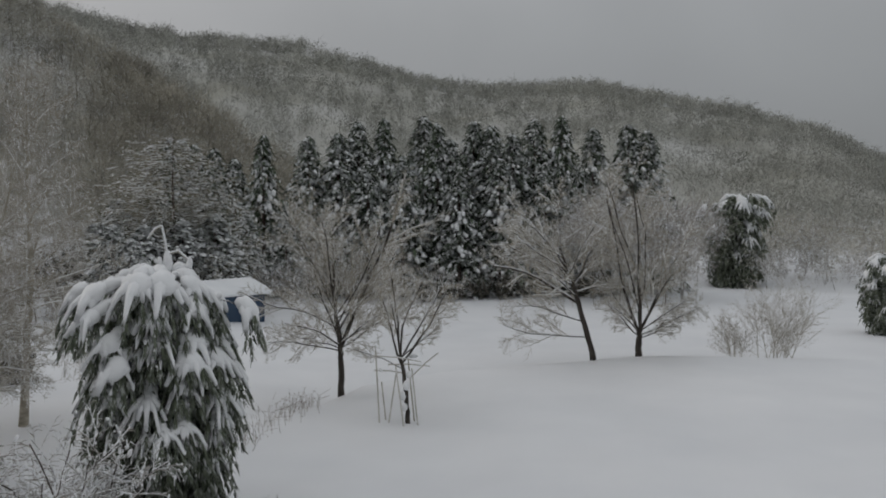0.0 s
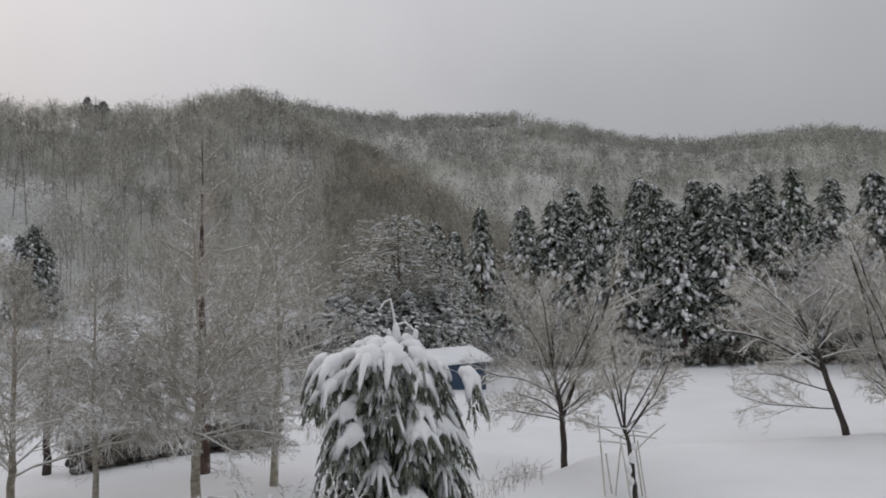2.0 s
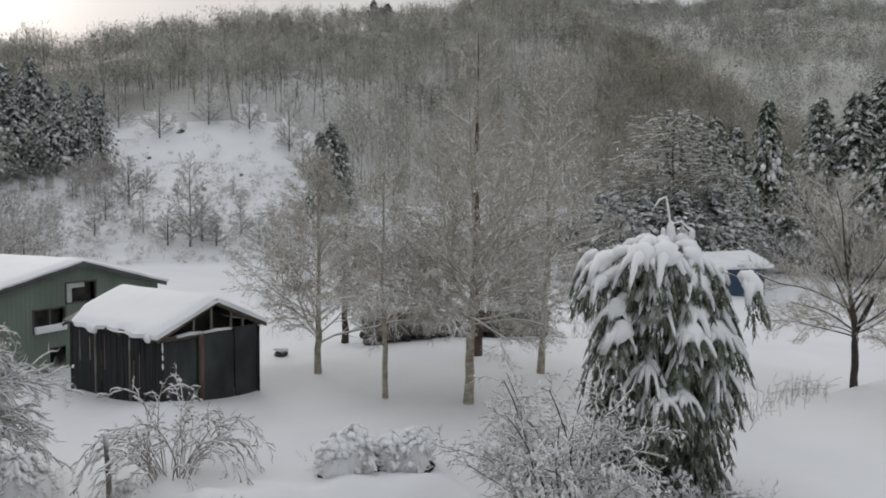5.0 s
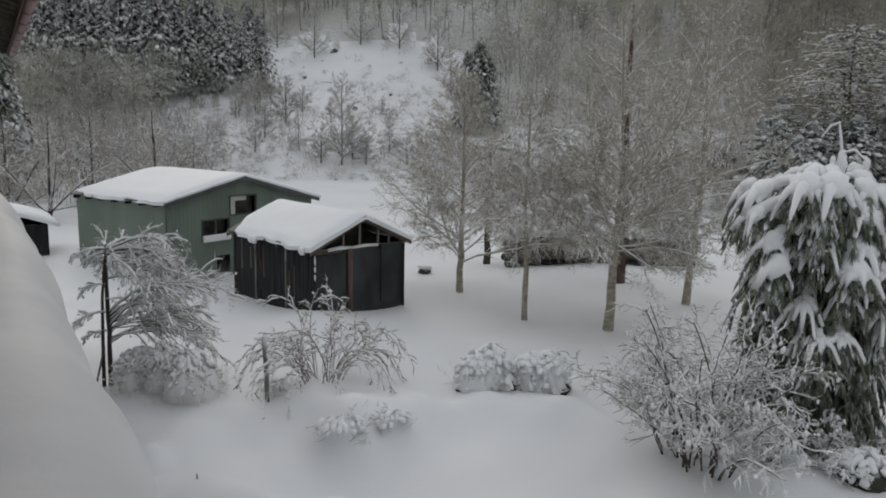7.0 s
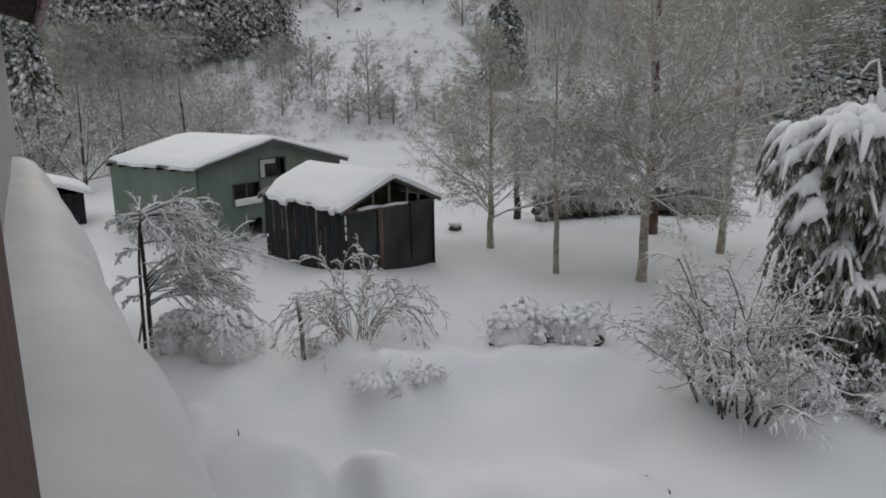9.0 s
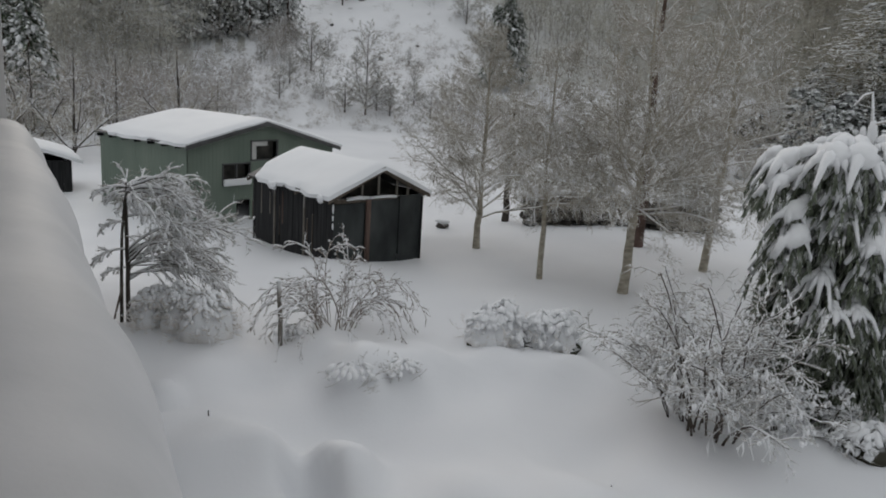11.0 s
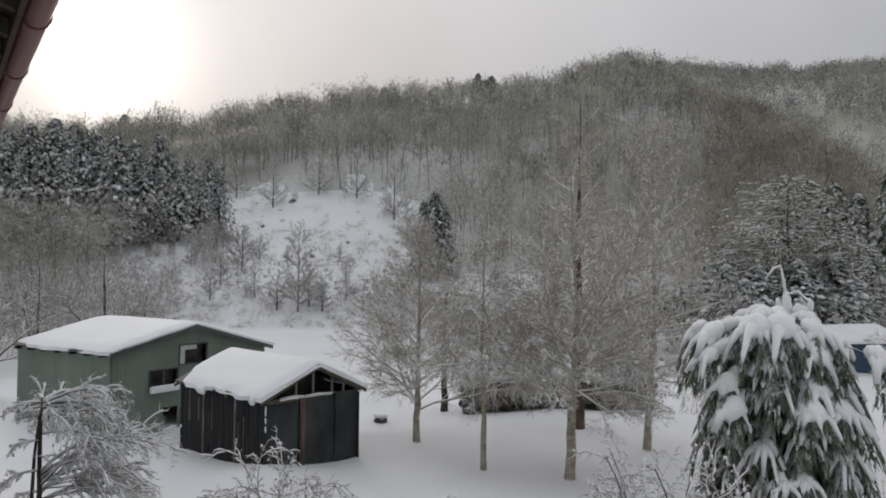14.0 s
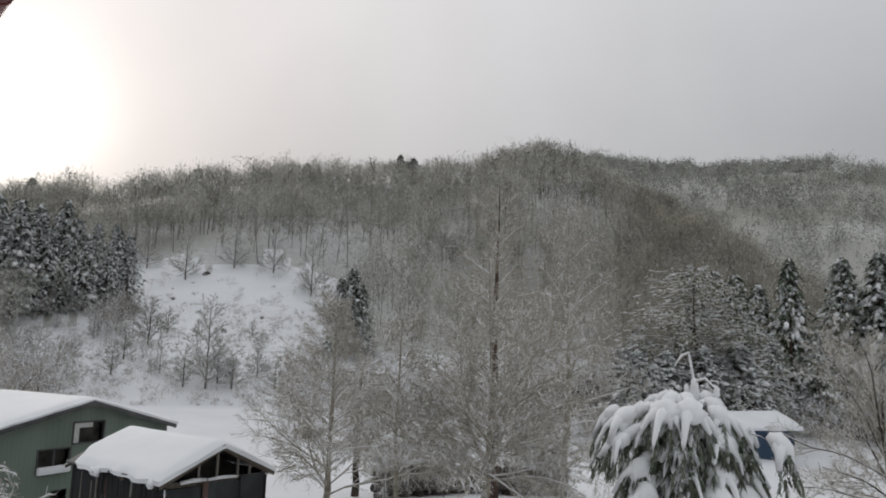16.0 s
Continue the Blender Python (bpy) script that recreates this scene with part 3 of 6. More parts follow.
def slope_brush(az, r, el, g):
    return open_slope(az, r, el) & (r > 74) & (g.uniform(0, 1, len(az)) < np.clip(1.1 - (el + 4) / 9, 0.04, 1))


def field_edge(az, r, el, g):
    e = table(az, [(-40, 92), (-31, 98), (-20, 100), (-9, 78), (4, 70), (12, 62), (30, 64), (48, 70)])
    return (r > e) & (r < e + 16)


wood("valley_brush", "dense frosted grey brush behind the barn", 300, 60, 82, 48, 96, 23, M_BRUSH, (2.5, 7.0), valley_brush, 260, 0.045, 0.42, (0.2, 1.1), 0.7)
wood("slope_brush", "small frosted shrubs on the open snowy slope", 480, 45, 66, 74, 130, 24, M_BRUSH, (0.5, 3.0), slope_brush, 130, 0.045, 0.46, (0.1, 0.9), 0.3)
wood("field_edge_brush", "frosted undergrowth along the edge of the field", 760, -42, 47, 62, 106, 25, M_BRUSH, (1.5, 5.0), field_edge, 130, 0.06, 0.36, (0.1, 0.9), 0.3)


wood("terrace_wood", "grey leafless trees at the end of the terrace", 16, 59.2, 61.8, 91, 98, 44, M_BRUSH, (3.0, 6.5), lambda az, r, el, g: r > 0, 420, 0.05, 0.36, ref=90)
wood("ledge_brush", "low frosted brush under the cedars on the terrace", 26, 60.5, 70, 99.6, 101.5, 45, M_BRUSH, (1.2, 3.2), lambda az, r, el, g: r > 0, 200, 0.05, 0.45, (0.2, 1.0), 0.5)


def right_wood(az, r, el, g):
    return r > table(az, [(-42, 84), (-30, 92), (-24, 98), (-19, 72), (-9, 62)])


wood("field_side_wood", "frosted bare trees at the side of the field", 170, -42, -22, 84, 124, 26, M_HOAR, (5, 10.5), right_wood, 320, 0.06, 0.40, (0.1, 1.0), 0.7)
wood("clump_of_trees", "fuzzy bare trees in front of the cedars", 22, -19, -10, 62, 80, 27, M_BRUSH, (8, 11.5), right_wood, 1100, 0.05, 0.26)
wood("mixed_brush", "bare frosted trees and brush behind the yard", 120, 14, 48, 46, 72, 28, M_BRUSH, (2.5, 6.5), lambda az, r, el, g: (az > 20.5) | (r > 60), 420, 0.05, 0.38, (0.1, 1.0), 0.7)
wood("evergreen_undergrowth", "dark evergreen undergrowth beneath the cedars", 260, -12, 12, 69, 84, 29, M_UNDER, (1.0, 2.6), lambda az, r, el, g: r > table(az, [(-12, 76), (-4, 72), (4, 70), (12, 69)]), 90, 0.22, 0.5)
wood("evergreen_thicket", "dark evergreen thicket around the foot of the pine", 52, 16, 27, 56, 67, 47, M_UNDER, (3.0, 6.2), lambda az, r, el, g: g.uniform(0, 1, len(az)) < 0.7, 420, 0.12, 0.42, (0.2, 1.0), 0.6)


# ---- trees ----
def unit(v):
    n = math.sqrt(v[0] * v[0] + v[1] * v[1] + v[2] * v[2]) or 1e-6
    return (v[0] / n, v[1] / n, v[2] / n)


def turned(d, a, rng):
    """d bent by the angle a (degrees) to a random side."""
    while True:
        q = (rng.gauss(0, 1), rng.gauss(0, 1), rng.gauss(0, 1))
        k = q[0] * d[0] + q[1] * d[1] + q[2] * d[2]
        q = (q[0] - k * d[0], q[1] - k * d[1], q[2] - k * d[2])
        if q[0] ** 2 + q[1] ** 2 + q[2] ** 2 > 0.05:
            break
    q = unit(q)
    c, s = math.cos(radians(a)), math.sin(radians(a))
    return (d[0] * c + q[0] * s, d[1] * c + q[1] * s, d[2] * c + q[2] * s)


def shoot(acc, rng, p, d, length, r0, level, spec, thin=0.0045, stout=None, white=None, rest=0.016, deepest=1):
    """A branch with its twigs. spec: per level (segments, wander, lift, children, angle, ratio, sides). white takes the snow that lies along the boughs."""
    seg, wander, lift, kids, angle, ratio, sides = spec[level][:7]
    low = spec[level][7] if len(spec[level]) > 7 else 0.15
    if seg == 1:
        q = (p[0] + (d[0] + rng.gauss(0, wander)) * length, p[1] + (d[1] + rng.gauss(0, wander)) * length, p[2] + (d[2] + lift) * length)
        acc.spike(p, q, r0)
        return
    pts, dirs = [p], [d]
    step = length / seg
    for i in range(seg):
        # boughs bend over more and more towards their ends
        bend = lift * 2 * (i + 0.5) / seg if level == 0 else lift
        d = unit((d[0] + rng.gauss(0, wander), d[1] + rng.gauss(0, wander), d[2] + rng.gauss(0, wander) + bend))
        p = (p[0] + d[0] * step, p[1] + d[1] * step, p[2] + d[2] * step)
        pts.append(p)
        dirs.append(d)
    tip = 0.45 if level + 1 < len(spec) else 0.3
    radii = [r0 * (1 - (1 - tip) * i / seg) for i in range(seg + 1)]
    (acc if stout is None else stout).tube(pts, radii, sides)
    if white is not None and level <= deepest:
        # broken lengths of snow on what is not too steep
        run = []
        for i in range(seg + 1):
            if abs(dirs[i][2]) < 0.8 and rng.random() < 0.9:
                run.append(i)
            if (i == seg or run[-1:] != [i]) and len(run) > 1:
                k_ = rest * (1.0 if level == 0 else 0.75)
                white.tube([(pts[j][0], pts[j][1], pts[j][2] + radii[j] * 0.7 + k_ * 0.5) for j in run],
                           [0.4 * k_] + [max(radii[j] * 0.75, k_) * rng.uniform(0.7, 1.25) for j in run[1:-1]] + [0.4 * k_], 4)
            if run[-1:] != [i]:
                run = []
    if level + 1 < len(spec):
        for k in range(kids):
            t = low + (1 - low) * (k + rng.random()) / kids
            i = min(int(t * seg), seg - 1)
            f_ = t * seg - i
            q = tuple(pts[i][j] + (pts[i + 1][j] - pts[i][j]) * f_ for j in range(3))
            rr = max(r0 * (1 - (1 - tip) * t) * 0.6, thin)
            shoot(acc, rng, q, turned(dirs[i], angle * rng.uniform(0.6, 1.3), rng), length * ratio * (1.15 - 0.6 * t) * rng.uniform(0.7, 1.2), rr, level + 1, spec, thin, None, white, rest, deepest)


def bare_tree(name, at, label, seed, trunk, limbs, spec, bark, twig, group="", category="tree", thin=0.0045, load=None, dark=False, rest=0.0, deepest=1):
    """trunk: points from the foot up, with radii. limbs: (place along the trunk 0..1, bearing, rise in degrees, length, radius). dark: limbs in bark, twigs apart."""
    rng = random.Random(seed)
    root = thing(name, Matrix.Translation(at), label, category, group)
    acc = Acc()
    pts, radii = [p[:3] for p in trunk], [p[3] for p in trunk]
    fine, frad = [], []
    for i in range(len(pts) - 1):
        for k in range(4):
            t = k / 4
            w = 0.25 * radii[i]
            fine.append(tuple(pts[i][j] * (1 - t) + pts[i + 1][j] * t + (rng.uniform(-w, w) if i + k else 0) for j in range(3)))
            frad.append((radii[i] * (1 - t) + radii[i + 1] * t) * rng.uniform(0.92, 1.08))
    fine.append(pts[-1])
    frad.append(radii[-1])
    fine[0] = (fine[0][0], fine[0][1], fine[0][2] - 0.3)
    frad[0] *= 1.25
    acc.tube(fine, frad, 8)
    part("trunk", acc, bark, root, smooth=True)
    for at_, bearing, rise, length, rad in limbs:
        i = min(int(at_ * (len(fine) - 1)), len(fine) - 2)
        f_ = at_ * (len(fine) - 1) - i
        q = tuple(fine[i][j] + (fine[i + 1][j] - fine[i][j]) * f_ for j in range(3))
        b, e = radians(bearing), radians(rise)
        acc, stout, white = Acc(), Acc() if dark else None, Acc() if rest else None
        shoot(acc, rng, q, (math.cos(b) * math.cos(e), math.sin(b) * math.cos(e), math.sin(e)), length, rad, 0, spec, thin, stout, white, rest, deepest)
        limb = part("limb", stout if dark else acc, bark if dark else twig, root)
        if dark:
            tagged(part("twig_spray", acc, twig, limb, "fine snowy twigs"), kind="stuff")
        if rest and white.v:
            tagged(part("bough_snow", white, M_SNOW_CLUMP, limb, "snow lying along the bough", smooth=True), kind="stuff")
        if load:
            loaded(limb, acc, rng, *load)
    return root


def whorl(rng, n, lo, hi, rise, length, rad, taper=0.6):
    """Limbs all round a trunk: rise and length as (low, high) pairs from the lowest to the topmost."""
    out = []
    for k in range(n):
        t = (k + rng.random()) / n
        out.append((lo + (hi - lo) * t, k * 137.5 + rng.uniform(-30, 30), rise[0] + (rise[1] - rise[0]) * t + rng.uniform(-8, 8),
                    (length[0] + (length[1] - length[0]) * t) * rng.uniform(0.8, 1.15), rad * (1 - taper * t)))
    return out


# twig plans, level by level
FINE = [(5, 0.10, 0.03, 11, 42, 0.50, 5), (4, 0.14, 0.02, 9, 45, 0.50, 3), (3, 0.2, 0.0, 7, 48, 0.6, 3), (1, 0.2, -0.05, 0, 0, 0, 3)]
DROOP = [(5, 0.10, -0.02, 11, 45, 0.52, 5), (4, 0.14, -0.06, 9, 48, 0.52, 3), (3, 0.2, -0.15, 7, 48, 0.6, 3), (1, 0.2, -0.3, 0, 0, 0, 3)]
LAYER = [(6, 0.11, 0.0, 11, 40, 0.44, 5), (4, 0.12, 0.02, 9, 46, 0.5, 3), (3, 0.2, -0.02, 9, 48, 0.6, 3), (1, 0.2, 0, 0, 0, 0, 3)]
THIN = [(5, 0.10, 0.04, 9, 38, 0.5, 4), (4, 0.14, 0.03, 8, 42, 0.5, 3), (2, 0.2, 0.0, 6, 45, 0.55, 3), (1, 0.2, 0, 0, 0, 0, 3)]
CANE = [(11, 0.05, -0.31, 12, 40, 0.16, 5, 0.25), (3, 0.15, -0.2, 3, 45, 0.5, 3), (1, 0.2, -0.2, 0, 0, 0, 3)]
TUFT = [(8, 0.09, -0.10, 12, 48, 0.30, 5, 0.3), (3, 0.16, -0.14, 6, 48, 0.55, 3), (2, 0.25, -0.2, 0, 0, 0, 3)]
WEEP = [(8, 0.06, -0.15, 14, 40, 0.30, 5, 0.22), (4, 0.12, -0.2, 6, 42, 0.5, 3), (2, 0.25, -0.2, 0, 0, 0, 3)]
SLOPE = [(4, 0.10, 0.04, 9, 42, 0.5, 4), (3, 0.15, 0.02, 10, 46, 0.55, 3), (1, 0.3, 0, 0, 0, 0, 3)]
STUB = [(4, 0.12, 0.0, 6, 45, 0.45, 3), (2, 0.2, 0.0, 4, 45, 0.5, 3), (1, 0.2, 0, 0, 0, 0, 3)]

STAKED = [(5, 0.09, 0.03, 9, 42, 0.45, 5, 0.4), (4, 0.14, 0.03, 9, 45, 0.5, 3), (2, 0.2, 0.0, 8, 48, 0.6, 3), (1, 0.2, 0, 0, 0, 0, 3)]

rg = random.Random(5)
g_birch = "birches in the yard"
bare_tree("birch_tree", stand(45.6, 25.4), "slender bare young birch with upswept snowy branches", 31,
          [(0, 0, 0, 0.13), (0.02, 0, 1.6, 0.10), (0.0, 0.05, 4.0, 0.055), (0.03, 0, 6.7, 0.012)],
          whorl(rg, 34, 0.2, 0.95, (26, 64), (3.2, 1.2), 0.036), FINE, M_BIRCH, M_TWIG, g_birch, thin=0.0062, rest=0.010, deepest=0)
bare_tree("birch_tree", stand(40.63, 21.4), "slim pale birch trunk with a fuzzy bare crown", 32,
          [(0, 0, 0, 0.085), (-0.08, 0.05, 1.9, 0.07), (-0.15, 0.05, 3.5, 0.045), (-0.05, 0, 6.3, 0.010)],
          whorl(rg, 28, 0.36, 0.96, (8, 55), (2.2, 0.9), 0.028), DROOP, M_BIRCH, M_TWIG, g_birch, thin=0.0062, rest=0.012, deepest=0)
bare_tree("birch_tree", stand(34.4, 20.8), "pale birch forking into several stems over spreading snowy boughs", 33,
          [(0, 0, 0, 0.135), (0.04, 0.02, 1.5, 0.115), (0.12, 0.0, 2.5, 0.095), (0.15, 0.1, 4.2, 0.05), (-0.1, 0.1, 8.6, 0.010)],
          [(0.48, 215, 66, 4.2, 0.042), (0.5, 30, 70, 4.6, 0.042), (0.52, 120, 68, 4.2, 0.04), (0.55, 300, 64, 4.0, 0.04)]
          + whorl(rg, 15, 0.42, 0.58, (-2, 24), (2.8, 2.5), 0.034, 0.3) + whorl(rg, 20, 0.55, 0.96, (20, 60), (2.7, 1.1), 0.035), LAYER, M_BIRCH, M_TWIG, g_birch, thin=0.0062, rest=0.013, deepest=0)
bare_tree("birch_tree", stand(28.9, 24.6), "tall pale birch with a fuzzy bare crown", 34,
          [(0, 0, 0, 0.115), (0.10, 0.03, 2.2, 0.10), (0.22, 0.1, 4.2, 0.075), (0.15, 0.05, 7.0, 0.035), (0.2, 0.0, 9.9, 0.010)],
          [(0.27, 40, 34, 2.8, 0.05), (0.33, 220, 14, 2.5, 0.035)] + whorl(rg, 38, 0.33, 0.96, (4, 60), (2.8, 1.1), 0.034), DROOP, M_BIRCH, M_TWIG, g_birch, thin=0.0065, rest=0.013, deepest=0)
bare_tree("larch_tree", stand(33.7, 27.7), "tall bare larch with reddish bark and fine twigs", 35,
          [(0, 0, 0, 0.19), (0.05, 0, 3.0, 0.15), (-0.05, 0, 7.0, 0.08), (0, 0, 11.6, 0.012)],
          whorl(rg, 36, 0.26, 0.96, (0, 45), (2.8, 0.9), 0.036), FINE, M_REDBARK, M_TWIG, thin=0.0065, rest=0.016, deepest=0)
bare_tree("young_tree", stand(43.6, 30.5), "small bare tree with a dark stem beside the birches", 36,
          [(0, 0, 0, 0.14), (0, 0, 2, 0.10), (0.1, 0, 5.2, 0.02)],
          whorl(rg, 12, 0.35, 0.95, (20, 60), (1.7, 0.7), 0.03), THIN, M_BARK, M_TWIG)
bare_tree("maple_tree", stand(7.6, 26.4), "bare maple with two dark stems and a broad snowy crown", 41,
          [(0, 0, 0, 0.115), (-0.01, 0, 1.2, 0.10), (-0.03, 0, 1.7, 0.10), (-0.22, 0.05, 3.0, 0.06), (-0.3, 0.05, 5.2, 0.02)],
          [(0.42, 178, 12, 2.5, 0.035), (0.46, 168, 22, 2.4, 0.03), (0.47, -8, 16, 2.3, 0.035), (0.45, 90, 18, 2.3, 0.03), (0.44, 8, 74, 5.6, 0.08), (0.55, 150, 66, 4.5, 0.045), (0.58, 260, 66, 4.2, 0.04),
           (0.6, 60, 64, 4.1, 0.04), (0.62, 185, 40, 3.3, 0.035), (0.64, 330, 48, 3.2, 0.035), (0.5, 120, 34, 3.0, 0.035), (0.53, 0, 36, 3.2, 0.035), (0.75, 100, 74, 3.5, 0.03),
           (0.5, 225, 30, 2.7, 0.03), (0.52, 310, 30, 2.7, 0.03), (0.85, 180, 68, 3.0, 0.022), (0.7, 15, 60, 3.7, 0.03), (0.72, 195, 58, 3.6, 0.03), (0.68, 350, 30, 3.0, 0.03)],
          LAYER, M_BARK, M_TWIG, thin=0.0065, dark=True, rest=0.016, deepest=1)
bare_tree("staked_tree", stand(2.6, 22.7), "small bare tree forking into upright stems inside a stake frame", 42,
          [(0, 0, 0, 0.075), (-0.05, 0, 0.7, 0.07), (-0.13, 0, 1.4, 0.062), (-0.24, 0, 2.05, 0.05)],
          [(0.8, 168, 66, 2.1, 0.04), (0.86, 4, 64, 2.4, 0.04), (0.95, 90, 74, 2.4, 0.036), (0.97, 176, 76, 2.4, 0.036), (0.95, 356, 40, 1.5, 0.025), (0.93, 30, 66, 2.5, 0.034), (0.97, 260, 66, 2.1, 0.026), (0.78, 176, 30, 1.6, 0.022)],
          STAKED, M_BARK, M_TWIG, thin=0.0065, dark=True, rest=0.012, deepest=0)
bare_tree("leaning_tree", stand(-11.2, 35.3), "leaning bare tree with long layered snowy boughs", 43,
          [(0, 0, 0, 0.14), (-0.35, 0, 1.3, 0.12), (-0.72, 0, 2.6, 0.11), (-0.95, 0, 3.4, 0.09), (-1.6, 0, 5.2, 0.03)],
          [(0.20, 180, 3, 3.9, 0.04), (0.34, 178, 12, 3.2, 0.04), (0.5, 177, 22, 4.4, 0.085), (0.68, 10, 66, 4.0, 0.08), (0.7, 150, 48, 4.4, 0.055), (0.72, 190, 46, 3.8, 0.05), (0.8, 200, 34, 3.8, 0.045), (0.85, 185, 60, 4.2, 0.045),
           (0.85, 120, 40, 3.2, 0.04), (0.66, 10, 30, 2.1, 0.035), (0.75, 15, 44, 2.8, 0.035), (0.92, 170, 26, 3.2, 0.035), (0.58, 225, 22, 3.0, 0.035), (0.6, 110, 20, 2.8, 0.035), (0.95, 90, 68, 3.4, 0.03), (0.8, 60, 68, 3.7, 0.035)],
          LAYER, M_BARK, M_TWIG, thin=0.008, dark=True, rest=0.03, deepest=1)
bare_tree("forked_tree", stand(-14.4, 36.0), "tall bare tree forking low into several stems", 44,
          [(0, 0, 0, 0.16), (0.02, 0, 0.8, 0.14), (0.06, 0, 1.4, 0.09), (0.05, 0, 2.6, 0.05)],
          [(0.5, 168, 78, 6.6, 0.075), (0.52, 12, 70, 6.0, 0.075), (0.6, 100, 82, 7.2, 0.06), (0.7, 260, 78, 6.6, 0.055), (0.4, 178, 24, 2.2, 0.035), (0.36, 0, 20, 2.2, 0.035), (0.45, -4, 40, 2.9, 0.04), (0.6, 5, 54, 4.0, 0.05),
           (0.56, 172, 54, 4.0, 0.045), (0.7, 90, 55, 3.8, 0.04), (0.85, 200, 66, 5.0, 0.04), (0.95, 340, 66, 5.0, 0.04), (0.5, 230, 40, 2.8, 0.035), (0.55, 310, 38, 2.8, 0.035)], LAYER, M_BARK, M_TWIG, thin=0.0075, dark=True, rest=0.022, deepest=1)


def shrub(name, at, label, seed, stems, length, rise, rad, spec, twig, group="", spread=0.25, thin=0.0045, load=None, dark=True, rest=0.0, deepest=1, squash=0.0):
    """A many-stemmed bush. squash: how far its stems lean to the side that looks down the yard."""
    rng = random.Random(seed)
    root = thing(name, Matrix.Translation(at), label, "bush", group)
    for k in range(stems):
        acc = Acc()
        b, e = rng.uniform(0, 6.28), radians(rng.uniform(*rise))
        p = (math.cos(b) * spread * rng.random(), math.sin(b) * spread * rng.random(), -0.15)
        stout = Acc() if load and dark else None
        white = Acc() if rest else None
        shoot(acc, rng, p, unit((math.cos(b) * math.cos(e) - squash * 0.84, math.sin(b) * math.cos(e) - squash * 0.54, math.sin(e))), length * rng.uniform(0.7, 1.15), rad * rng.uniform(0.7, 1.2), 0, spec, thin, stout, white, rest, deepest)
        stem = part("stem", stout or acc, M_STEM if stout else twig, root)
        if rest and white.v:
            tagged(part("stem_snow", white, M_SNOW_CLUMP, stem, "snow lying along the stem", smooth=True), kind="stuff")
        if stout:
            tagged(part("twig_spray", acc, twig, stem, "fine frosted twigs"), kind="stuff")
        if load:
            loaded(stem, acc, rng, *load)
    return root


def loaded(stem, acc, rng, share, size, low=0.4):
    """Small clumps of snow caught all along the twigs of one stem."""
    white = Acc()
    for v in acc.v[::3]:
        if v[2] > low and rng.random() < share:
            s = size * rng.choice((0.6, 0.8, 1.0, 1.5)) * rng.uniform(0.8, 1.2)
            white.lump((v[0], v[1], v[2] + s * 0.2), s * rng.uniform(0.8, 1.3), s * 0.8, s * rng.uniform(0.8, 1.8), rng, 2, 4, rng.uniform(0, 6.28), rng.uniform(-0.6, 0.9))
    if white.v:
        tagged(part("snow_load", white, M_SNOW_CLUMP, stem, "small clumps of snow", smooth=True), kind="stuff")


def tufted(root, seed, w, h, n, size, core=None, foot=True, sunk=1.0, tuft=None):
    """A low rounded bush: a dark heart under many small tufts of snow, its foot shade a dark mound."""
    rng = random.Random(seed)
    if core:
        acc = Acc()
        mound(acc, rng, (0, 0, 0), w * 0.9, w * 0.9, h * 0.88, 9, 16, 0.22)
        part("foliage", acc, core, root, smooth=True)
    # shade under the bush, put in as a low dark shell
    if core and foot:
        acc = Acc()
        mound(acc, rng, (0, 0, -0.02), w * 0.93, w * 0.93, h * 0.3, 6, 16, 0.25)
        part("foot_shade", acc, M_UNDER, root)
    white = Acc()
    for k in range(n):
        a, u = rng.uniform(0, 6.28), math.sqrt(rng.random())
        q = u * w * rng.uniform(0.9, 1.08) * (1 + 0.12 * math.sin(3 * a + seed))
        z = h * math.sqrt(max(1 - (u * 0.93) ** 2, 0.05)) * rng.uniform(0.88, 1.06)
        if u > 0.9:
            z *= rng.uniform(0.35, 1.0)
        s = size * rng.choice((0.55, 0.8, 1.0, 1.35))
        white.lump((math.cos(a) * q * sunk, math.sin(a) * q * sunk, z * sunk), s * rng.uniform(0.9, 1.4), s * rng.uniform(0.7, 1.0), s * rng.uniform(0.5, 0.9), rng, 3, 7, a, rng.uniform(0, 0.9))
    tagged(part("snow_load", white, tuft or M_SNOW_CLUMP, root, "tufts of snow over the twigs", smooth=True), kind="stuff")


g_field = "bushes on the field"
shrub("field_bush", stand(-21.0, 39.5), "upright bare bush with snow in its twigs", 51, 9, 2.4, (64, 86), 0.022, THIN, M_TWIG, g_field, 0.3, 0.0045, None, True, 0.016, 1)
shrub("field_bush", stand(-23.4, 39.8), "wide rounded bare bush with snow in its twigs", 52, 16, 3.3, (62, 88), 0.024, THIN, M_TWIG, g_field, 0.9, 0.0045, None, True, 0.018, 1)
